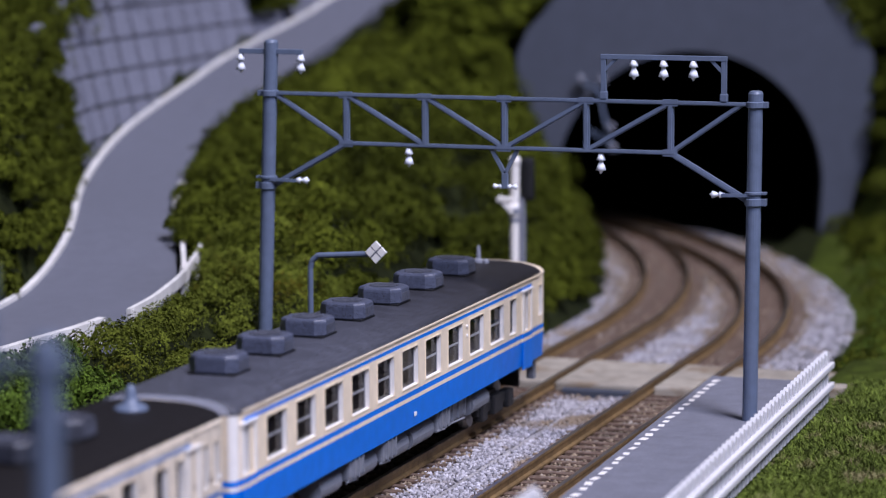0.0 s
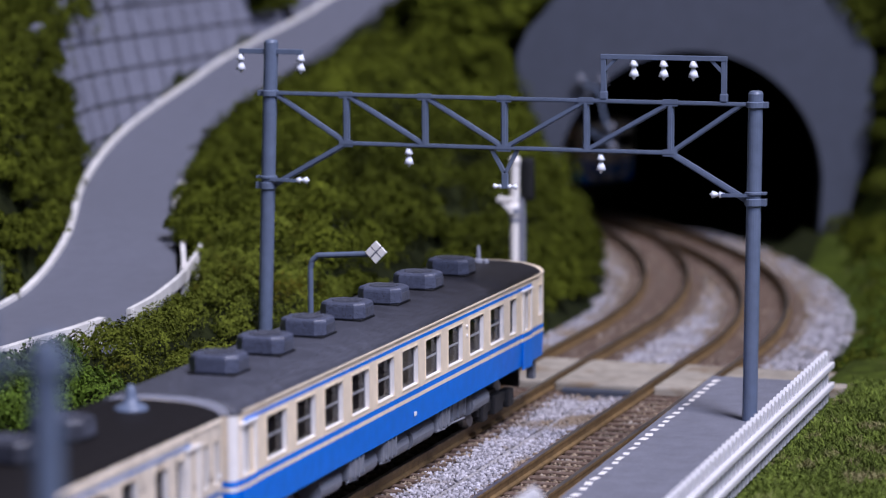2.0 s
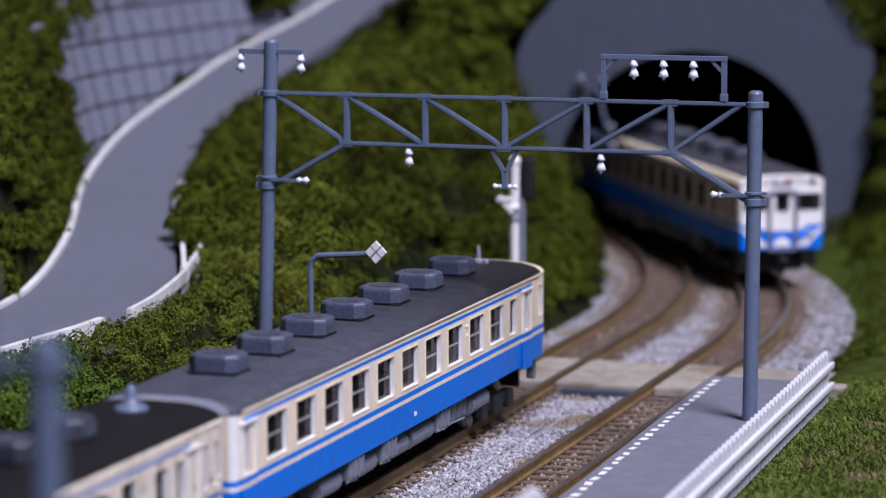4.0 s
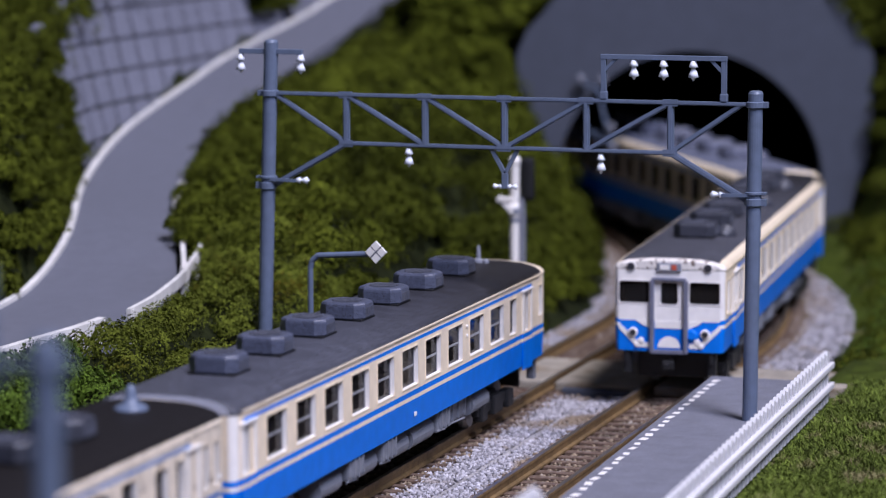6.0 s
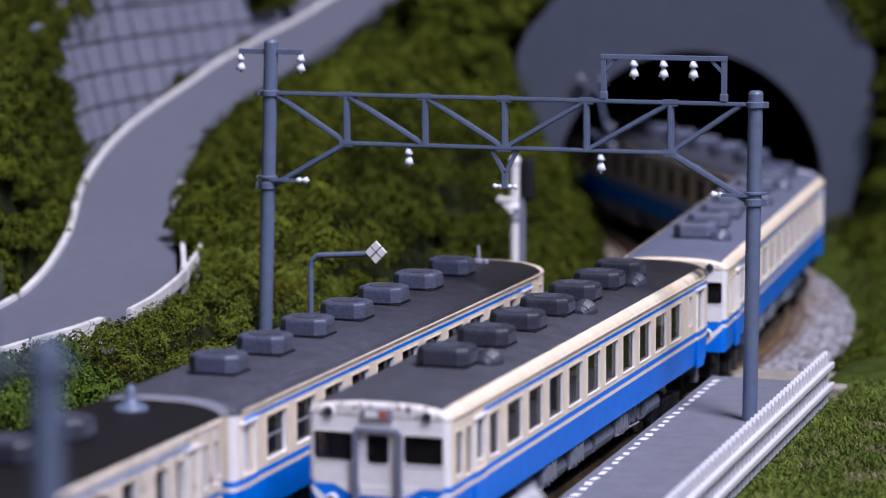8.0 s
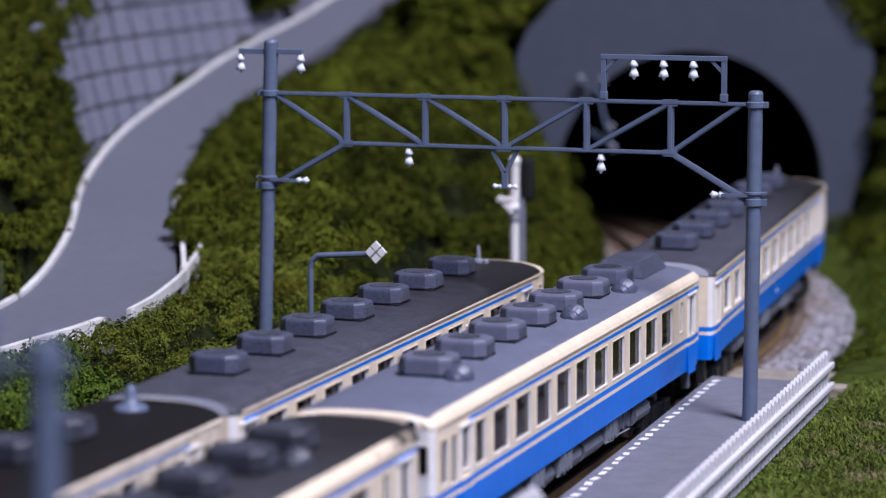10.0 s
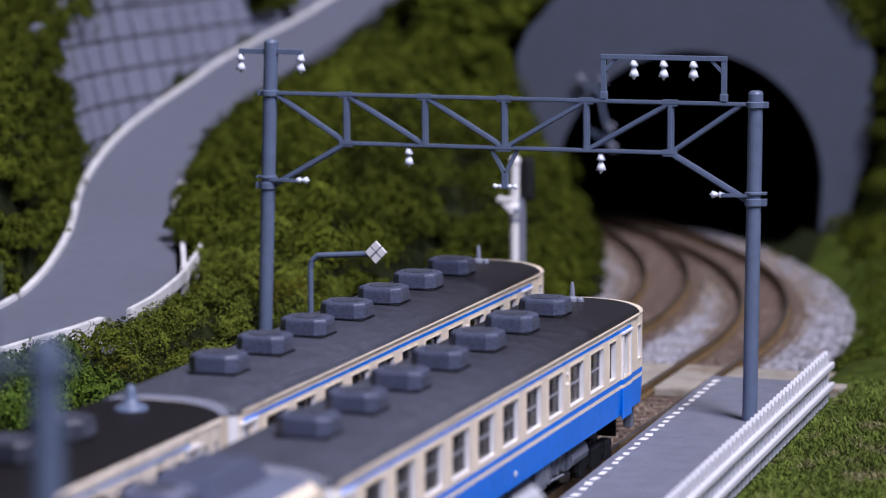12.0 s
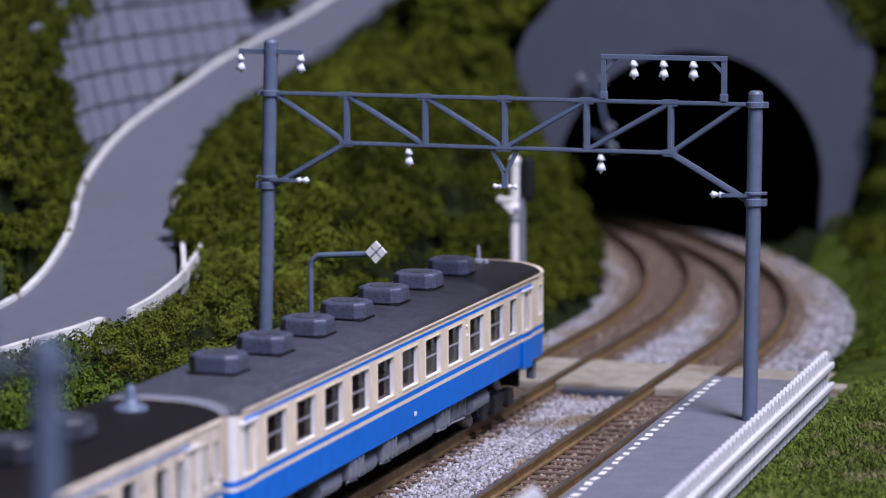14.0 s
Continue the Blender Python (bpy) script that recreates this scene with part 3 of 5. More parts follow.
def platform():
    pf = empty("platform", "low grey station platform with a white dashed edge line", "platform", kind="structure")
    bm = bmesh.new()
    ring = [(39.0, -260), (59.5, -260), (48.4, 143.8), (27.9, 143.8)]
    low = [bm.verts.new((x, y, -3.9)) for x, y in ring]
    top = [bm.verts.new((x, y, 4.6)) for x, y in ring]
    bm.faces.new(low[::-1]), bm.faces.new(top)
    for i in range(4):
        bm.faces.new((low[i], low[(i + 1) % 4], top[(i + 1) % 4], top[i]))
    bmesh.ops.bevel(bm, geom=[e for e in bm.edges if all(v in top for v in e.verts)], offset=0.25, segments=2, affect="EDGES")
    part("deck", bm, M["platform"], pf)
    y, first = -120.0, None
    while y < 142:
        if first is None:
            bm = bmesh.new()
            box(bm, -0.5, 0.5, -1.05, 1.05, 0.0, 0.06, 0.02)
            first = part("edge_dash", bm, M["white"], pf)
            ob = first
        else:
            ob = new("edge_dash", first.data)
            ob.parent = pf
        ob.matrix_basis = Matrix.Translation(Vector((29.8 + 0.0277 * (141.5 - y) + random.uniform(-0.12, 0.12), y + random.uniform(-0.25, 0.25), 4.6)) * K) @ Matrix.Rotation(random.uniform(-0.17, 0.23), 4, "Z") @ Matrix.Diagonal((random.uniform(0.85, 1.2), random.uniform(0.7, 1.2), 1, 1))
        y += 3.75


def fence():
    fn = empty("picket_fence", "white plastic picket fence with two long rails", "fence")
    x, y0, y1 = 0.0, -198.0, 0.0
    fn.matrix_basis = pose(49.3 * K, 138.0 * K, 0, 0, 0, 1.6)
    for z in (5.2, 8.6):
        bm = bmesh.new()
        box(bm, x + 0.3, x + 1.1, y0, y1, z - 0.52, z + 0.52, 0.25)
        part("rail", bm, M["fence"], fn)
    first, y = None, y0 + 1
    while y < y1:
        if first is None:
            bm = bmesh.new()
            lo = [bm.verts.new(q) for q in ((-0.45, -0.78, 0), (0.4, -0.78, 0), (0.4, 0.78, 0), (-0.45, 0.78, 0))]
            hi = [bm.verts.new(q) for q in ((-0.45, -0.78, 8.0), (0.4, -0.78, 8.0), (0.4, 0.78, 8.0), (-0.45, 0.78, 8.0))]
            tip = [bm.verts.new(q) for q in ((-0.4, -0.45, 8.6), (0.35, -0.45, 8.6), (0.35, 0.45, 8.6), (-0.4, 0.45, 8.6))]
            for A, B in ((lo, hi), (hi, tip)):
                for i in range(4):
                    bm.faces.new((A[i], A[(i + 1) % 4], B[(i + 1) % 4], B[i]))
            bm.faces.new(tip)
            first = part("picket", bm, M["fence"], fn)
            ob = first
        else:
            ob = new("picket", first.data)
            ob.parent = fn
        ob.matrix_basis = pose(x * K, y * K, 2.6 * K)
        y += 2.9


def room():
    for name, b in (("wall_north", (-1500, 1500, 1500, 1560, -12, 1500)), ("wall_south", (-1500, 1500, -1560, -1500, -12, 1500)), ("wall_east", (1500, 1560, -1500, 1500, -12, 1500)), ("wall_west", (-1560, -1500, -1500, 1500, -12, 1500)), ("ceiling", (-1560, 1560, -1560, 1560, 1500, 1540))):
        bm = bmesh.new()
        box(bm, *b)
        tagged(finish(name, bm, M["wall"]), "plain pale room wall" if name != "ceiling" else "plain pale room ceiling", "wall" if name != "ceiling" else "ceiling", kind="structure")


ground(), road(), retaining_wall(), guard_rail(), portal(), tracks(), crossing(), platform(), fence(), room()


# ---- line-side things ----
INS = [(0.25, 0.0), (0.5, 0.1), (0.75, 0.75), (0.95, 1.15), (0.45, 1.25), (0.45, 1.5), (0.8, 2.1), (1.05, 2.75), (0.5, 2.85), (0.3, 3.1), (0.15, 3.3)]


def gantry():
    g = empty("catenary_gantry", "blue-grey plastic catenary gantry spanning both tracks", "gantry", "gantries")
    xl, xr, zb, zl = -37.6, 43.6, 54.4, 46.5

    def pole(x, z0, z1, lean, zm):
        at = lambda z: x + (z - zm) * lean
        bm = bmesh.new()
        lathe(bm, [(1.18, z0), (1.16, z1 - 0.5), (0.95, z1 - 0.1), (0.5, z1)], (0, 0, 0), sides=20)
        for v in bm.verts:
            v.co.x += at(v.co.z)
        part("pole", bm, M["grey"], g, smooth=False)
        for zz, w in ((zb, 1.0), (39.2, 1.2), (40.6, 0.5)):
            bm = bmesh.new()
            lathe(bm, [(1.25, zz - w / 2), (1.45, zz - w / 2 + 0.1), (1.45, zz + w / 2 - 0.1), (1.25, zz + w / 2)], (at(zz), 0, 0), sides=20)
            box(bm, at(zz) + (1.2 if x > 0 else -2.0), at(zz) + (2.0 if x > 0 else -1.2), -0.6, 0.6, zz - w / 2 + 0.05, zz + w / 2 - 0.05, 0.08)
            part("clamp", bm, M["grey"], g)
    pole(xl, -4, 63.2, 0.0335, 46.0)
    pole(xr, 4.5, 56.6, 0.0087, 40.0)

    def beam(name, a, b, w=0.75, h=0.75):
        bm = bmesh.new()
        bar(bm, (a[0], 0, a[1]), (b[0], 0, b[1]), w, h, up=(0, 1, 0))
        bar(bm, (a[0], -0.25, a[1] + 0.02), (b[0], -0.25, b[1] + 0.02), w * 0.55, h * 0.9, up=(0, 1, 0))
        return part(name, bm, M["grey"], g)
    beam("top_chord", (xl, zb), (xr, zb), 0.62, 0.8)
    X = [-24.0, -10.5, 2.9, 16.5, 30.2]
    beam("bottom_chord", (X[0] - 0.8, zl), (X[-1] + 0.8, zl), 0.62, 0.8)
    for x in X:
        beam("strut", (x, zl), (x, zb), 1.0, 0.7)
    for a, b in (((xl + 1, zb), (X[0], zl)), ((X[0], zb), (X[1], zl)), ((X[1], zb), (X[2], zl)), ((X[3], zb), (X[2], zl)), ((X[4], zb), (X[3], zl)), ((xr - 2, zb), (X[4], zl))):
        beam("diagonal", a, b, 0.8, 0.6)
    beam("knee_brace", (xl, 38.8), (X[0], zl), 0.9, 0.7)
    beam("knee_brace", (xr, 38.8), (X[-1], zl), 0.9, 0.7)
    # gusset plates
    for x, z in [(x, zb) for x in X] + [(X[0], zl), (X[-1], zl), (X[2], zl)]:
        bm = bmesh.new()
        box(bm, x - 1.2, x + 1.2, -0.55, -0.3, z - 0.55, z + 0.55, 0.06)
        part("gusset", bm, M["grey"], g)
    # upper frame with three hanging insulators
    bm = bmesh.new()
    x0, x1, zt = 19.3, 38.7, 61.5
    box(bm, x0 - 0.45, x1 + 0.45, -0.45, 0.45, zt - 0.45, zt + 0.3, 0.06)
    for x, s in ((x0, 1), (x1, -1)):
        box(bm, x - 0.4, x + 0.4, -0.4, 0.4, zb, zt, 0.06)
        box(bm, x - 0.6, x + 0.6, -0.5, 0.5, zb + 0.3, zb + 1.6, 0.2)
        bar(bm, (x, -0.1, zt - 2.4), (x + s * 2.2, -0.1, zt - 0.2), 0.5, 0.4, up=(0, 1, 0))
    part("upper_frame", bm, M["grey"], g)

    def insul(x, z, axis=(0, 0, -1), sc=1.0):
        bm = bmesh.new()
        lathe(bm, [(r * 0.8 * sc, h * sc) for r, h in INS], (x, 0, z), axis, 14)
        part("insulator", bm, M["insul"], g, "white porcelain insulator", smooth=True)
    for x in (24.2, 29.0, 33.8):
        insul(x, zt - 0.3)
    insul(-13.3, zl - 0.3)
    insul(18.9, zl - 0.3)
    # pole-top cross arm
    bm = bmesh.new()
    box(bm, xl - 5.0, xl + 6.0, -0.45, 0.45, 60.8, 61.6, 0.08)
    part("cross_arm", bm, M["grey"], g)
    insul(xl - 4.8, 60.9)
    insul(xl + 5.7, 60.9)
    # side stubs
    for x, s in ((xl, 1), (xr, -1)):
        bm = bmesh.new()
        bar(bm, (x, -0.9, 40.3), (x + s * 5.0, -0.9, 40.2), 0.5, 0.5)
        part("stub", bm, M["grey"], g)
        insul(x + s * 4.6, 40.2, (s, 0, 0), 0.75)
    # middle V hanger with level insulators
    bm = bmesh.new()
    bar(bm, (0.6, 0, zl), (3.0, 0, 42.3), 0.6, 0.6)
    bar(bm, (5.2, 0, zl), (3.0, 0, 42.3), 0.6, 0.6)
    box(bm, 2.5, 3.5, -0.4, 0.4, 40.0, 42.5, 0.08)
    part("hanger", bm, M["grey"], g)
    insul(3.2, 40.3, (1, 0, 0), 0.6)
    insul(2.8, 40.3, (-1, 0, 0), 0.6)
    g.matrix_basis = pose(0, 106 * K, 0)
    copy_thing(g, pose(0, -142 * K, 0))


def diamond_sign():
    s = empty("diamond_sign", "grey bent post with a small white diamond marker", "sign")
    bm = bmesh.new()
    x, y = -28.6, 101
    path = [(x, y, -4), (x, y, 26.5), (x + 0.3, y, 27.7), (x + 1.3, y, 28.6), (x + 10.0, y, 29.2)]
    for a, b in zip(path, path[1:]):
        bar(bm, a, b, 0.95, 0.95, up=(0, 1, 0), sides=10)
    part("post", bm, M["grey"], s)
    bm = bmesh.new()
    c = Vector((x + 11.5, y - 0.6, 29.6))
    for sx, sz in ((0, 1.0), (0, -1.0), (1.0, 0), (-1.0, 0)):
        q = [c + Vector((sx + dx, dy, sz + dz)) for dy in (0, 0.5) for dx, dz in ((0, 0.82), (0.82, 0), (0, -0.82), (-0.82, 0))]
        vs = [bm.verts.new(p) for p in q]
        for f in ((0, 1, 2, 3), (7, 6, 5, 4), (0, 4, 5, 1), (1, 5, 6, 2), (2, 6, 7, 3), (3, 7, 4, 0)):
            bm.faces.new([vs[i] for i in f])
    part("diamond", bm, M["white"], s, "four small white diamonds")
    bm = bmesh.new()
    q = [c + Vector((dx, dy, dz)) for dy in (0.25, 0.7) for dx, dz in ((0, 1.75), (1.75, 0), (0, -1.75), (-1.75, 0))]
    vs = [bm.verts.new(p) for p in q]
    for f in ((0, 1, 2, 3), (7, 6, 5, 4), (0, 4, 5, 1), (1, 5, 6, 2), (2, 6, 7, 3), (3, 7, 4, 0)):
        bm.faces.new([vs[i] for i in f])
    part("plate", bm, M["post"], s)


def signal():
    s = empty("railway_signal", "white signal post with a black lamp head", "signal")
    x, y = -25.6, 203
    bm = bmesh.new()
    lathe(bm, [(1.0, -4), (0.98, 33.2), (1.15, 33.4), (1.15, 34.2), (0.5, 35.0)], (x, y, 0), sides=14)
    part("post", bm, M["white"], s)
    bm = bmesh.new()
    lathe(bm, [(1.35, 23.6), (1.45, 23.8), (1.45, 24.8), (1.35, 25)], (x, y, 0), sides=14)
    box(bm, x + 1.0, x + 2.0, y - 0.6, y + 0.6, -4, 27, 0.1)
    lathe(bm, [(1.05, 22.0), (1.12, 22.1), (1.12, 22.7), (1.05, 22.8)], (x, y, 0), sides=14)
    part("ladder", bm, M["gangway"], s)
    bm = bmesh.new()
    box(bm, x + 1.2, x + 4.0, y - 0.8, y + 0.6, 26.3, 34.8, 0.9)
    part("lamp_head", bm, M["black"], s)
    bm = bmesh.new()
    lathe(bm, [(1.05, 23.0), (1.3, 23.3), (1.3, 25.2), (1.05, 25.6)], (x, y, 0), sides=14)
    bar(bm, (x - 2.8, y - 1.2, 27.0), (x, y - 1.2, 24.0), 0.9, 0.9)
    box(bm, x - 3.2, x - 0.5, y - 1.8, y - 0.8, 26.0, 27.0, 0.2)
    part("arm", bm, M["white"], s)


def near_post():
    s = empty("platform_post", "small white rounded post on the platform", "post")
    bm = bmesh.new()
    bar(bm, (47.0, -27.2, 4.5), (47.0, -27.2, 18.6), 1.5, 1.5, up=(0, 1, 0), sides=12)
    part("stem", bm, M["fence"], s)
    bm = bmesh.new()
    bar(bm, (45.8, -27.6, 18.3), (48.9, -26.8, 20.7), 2.6, 2.3, sides=12)
    part("head", bm, M["fence"], s)


gantry(), diamond_sign(), signal(), near_post()


# ---- the railcars ----
LEN, HW, GUT = 138.7, 9.65, 21.9


def plate(bm, us, vs, place, holes, paint, deep, rim, frame_mat=0, rnd=0.6):
    """A sheet over the grid us x vs with holes; each hole gets a rim of that depth and material."""
    for h in holes:
        us, vs = us + [h[0], h[1]], vs + [h[2], h[3]]
    us, vs = sorted(set(round(u, 3) for u in us)), sorted(set(round(v, 3) for v in vs))
    got = {}

    def vert(u, v, d=0.0):
        k = (round(u, 3), round(v, 3), d)
        if k not in got:
            got[k] = bm.verts.new(place(u, v, d))
        return got[k]
    for u0, u1 in zip(us, us[1:]):
        for v0, v1 in zip(vs, vs[1:]):
            cu, cv = (u0 + u1) / 2, (v0 + v1) / 2
            if any(h[0] < cu < h[1] and h[2] < cv < h[3] for h in holes):
                continue
            f = bm.faces.new((vert(u0, v0), vert(u1, v0), vert(u1, v1), vert(u0, v1)))
            f.material_index = paint(cu, cv)
    for u0, u1, v0, v1 in [h[:4] for h in holes]:
        ring = [(u0, v0), (u1, v0), (u1, v1), (u0, v1)]
        for a, b in zip(ring, ring[1:] + ring[:1]):
            q = [bm.verts.new(place(*a, 0.0)), bm.verts.new(place(*b, 0.0)), bm.verts.new(place(*b, deep)), bm.verts.new(place(*a, deep))]
            bm.faces.new(q).material_index = rim
        for (cu, cv), du, dv in (((u0, v0), 1, 1), ((u1, v0), -1, 1), ((u1, v1), -1, -1), ((u0, v1), 1, -1)):
            arc = [(cu + du * rnd * (1 - math.cos(q)), cv + dv * rnd * (1 - math.sin(q))) for q in (0, math.pi / 6, math.pi / 3, math.pi / 2)]
            vs2 = [bm.verts.new(place(*q, 0.03)) for q in [(cu, cv)] + arc]
            bm.faces.new(vs2).material_index = frame_mat
        # a thin raised frame round the opening
        w = 0.16
        for (a, b), (dx, dy) in zip(zip(ring, ring[1:] + ring[:1]), ((0, -1), (1, 0), (0, 1), (-1, 0))):
            ex, ey = (w if dx == 0 else 0), (w if dy == 0 else 0)
            lo = (min(a[0], b[0]) - ex, min(a[1], b[1]) - ey)
            hi = (max(a[0], b[0]) + ex, max(a[1], b[1]) + ey)
            if dx == 0:
                r = (lo[0], hi[0], a[1], a[1] + dy * w)
            else:
                r = (a[0], a[0] + dx * w, lo[1] + w, hi[1] - w)
            for d0 in (-0.08,):
                c = [(r[0], r[2]), (r[1], r[2]), (r[1], r[3]), (r[0], r[3])]
                top = [bm.verts.new(place(*p, d0)) for p in c]
                bot = [bm.verts.new(place(*p, 0.0)) for p in c]
                bm.faces.new(top).material_index = frame_mat
                for i in range(4):
                    bm.faces.new((top[i], top[(i + 1) % 4], bot[(i + 1) % 4], bot[i])).material_index = frame_mat


def banded(bm, x0, x1, y0, y1, bands):
    """An upright slab painted in level bands: rows of (lower height, material), the last closes it."""
    rows = [[bm.verts.new(p) for p in ((x0, y0, z), (x1, y0, z), (x1, y1, z), (x0, y1, z))] for z, _ in bands]
    for (A, B), (_, mi) in zip(zip(rows, rows[1:]), bands):
        for i in range(4):
            bm.faces.new((A[i], A[(i + 1) % 4], B[(i + 1) % 4], B[i])).material_index = mi
    bm.faces.new(rows[0]).material_index = bands[0][1]
    bm.faces.new(rows[-1]).material_index = bands[-1][1]


def half_width(y, cab0, cab1):
    """Half the body's width: slightly drawn in towards a driver's or rear end."""
    w = HW
    for d, on in ((y, cab0), (LEN - y, cab1)):
        r = 1.2 if on != "taper" else 1.1
        if on == "taper" and d < 12:
            w = min(w, HW - 0.2 * (1 - d / 12) ** 1.3)
        if d < r:
            w -= (r - math.sqrt(max(0.0, r * r - (r - d) ** 2))) * 0.75
    return w


def roof_section(k):
    """Points of the roof's arc from one gutter to the other, k = height factor."""
    out = []
    for i in range(17):
        a = math.pi * i / 16
        c, s = math.cos(a), math.sin(a)
        out.append((math.copysign(abs(c) ** 0.75, c), GUT + 0.15 + k * 2.2 * s ** 0.85))
    return out


def cooler(parent, y, dark=False, w=3.3, l=3.0, pale=False):
    """Roof cooler: chamfered eight-sided box with a grille on top and louvres on its ends."""
    m = M["unit_dark"] if dark else M["unit_pale"] if pale else M["unit"]
    bm = bmesh.new()
    c = 1.35
    plan = [(-w, -l + c), (-w + c, -l), (w - c, -l), (w, -l + c), (w, l - c), (w - c, l), (-w + c, l), (-w, l - c)]
    rings = []
    for k, z in ((0.97, -0.05), (1.0, 0.1), (1.0, 1.7), (0.985, 2.05), (0.94, 2.3), (0.86, 2.4)):
        rings.append([bm.verts.new((x * k, y + py * k, 24.55 + z)) for x, py in plan])
    for A, B in zip(rings, rings[1:]):
        for i in range(8):
            bm.faces.new((A[i], A[(i + 1) % 8], B[(i + 1) % 8], B[i]))
    bm.faces.new(rings[-1])
    ob = part("air_conditioner", bm, m, parent, "dark sooty roof cooler" if dark else "grey roof cooler with grille")
    bm = bmesh.new()
    for i in range(-4, 5):
        o = i * 0.48
        half = math.sqrt(2.2 ** 2 - o * o)
        bar(bm, (-half, y + o, 27.0), (half, y + o, 27.0), 0.2, 0.14)
        bar(bm, (o, y - half, 26.99), (o, y + half, 26.99), 0.14, 0.1)
    for s in (-1, 1):
        for i in range(6):
            bar(bm, (s * (w + 0.03), y - 1.5 + i * 0.6, 24.75), (s * (w + 0.03), y - 1.5 + i * 0.6, 26.1), 0.22, 0.3, up=(0, 1, 0))
    part("grille", bm, M["grille"], ob)
    bm = bmesh.new()
    # flat black disc paints the shade between the bars, no real recess
    lathe(bm, [(2.3, 26.8), (2.3, 26.962)], (0, y, 0), sides=16)
    part("mesh_shade", bm, M["black"], ob, "black disc as the shade between the grille bars")
    bm = bmesh.new()
    for px in (-w * 0.62, w * 0.62):
        box(bm, px - 0.5, px + 0.5, y - l * 0.8, y + l * 0.8, 23.2, 24.05)
    # black base gives the dark line of shade under the cooler's rim
    box(bm, -w * 0.95, w * 0.95, y - l * 0.95, y + l * 0.95, 23.6, 24.5)
    part("seat_rail_shade", bm, M["black"], ob, "mounting rails and base, black for the shade under the cooler")
    return ob


def bogie(parent, y):
    bm = bmesh.new()
    for s in (-1, 1):
        box(bm, s * 7.0 - 0.6, s * 7.0 + 0.6, y - 9.5, y + 9.5, 2.2, 4.0, 0.2)
        for dy in (-7, 7):
            box(bm, s * 7.2 - 0.9, s * 7.2 + 0.9, y + dy - 1.5, y + dy + 1.5, 1.2, 4.2, 0.3)
        box(bm, s * 7.3 - 0.9, s * 7.3 + 0.9, y - 2.4, y + 2.4, 1.4, 4.6, 0.3)
    box(bm, -7, 7, y - 1.8, y + 1.8, 3.0, 5.2)
    b = part("bogie", bm, M["black"], parent, "black bogie frame")
    for dy in (-7, 7):
        for s in (-1, 1):
            bm = bmesh.new()
            lathe(bm, [(3.0, -0.5), (3.0, 0.3), (2.7, 0.9), (1.0, 0.9)], (s * 4.6, y + dy, 2.95), (s, 0, 0), 18)
            part("wheel", bm, M["sash"], b, smooth=False)


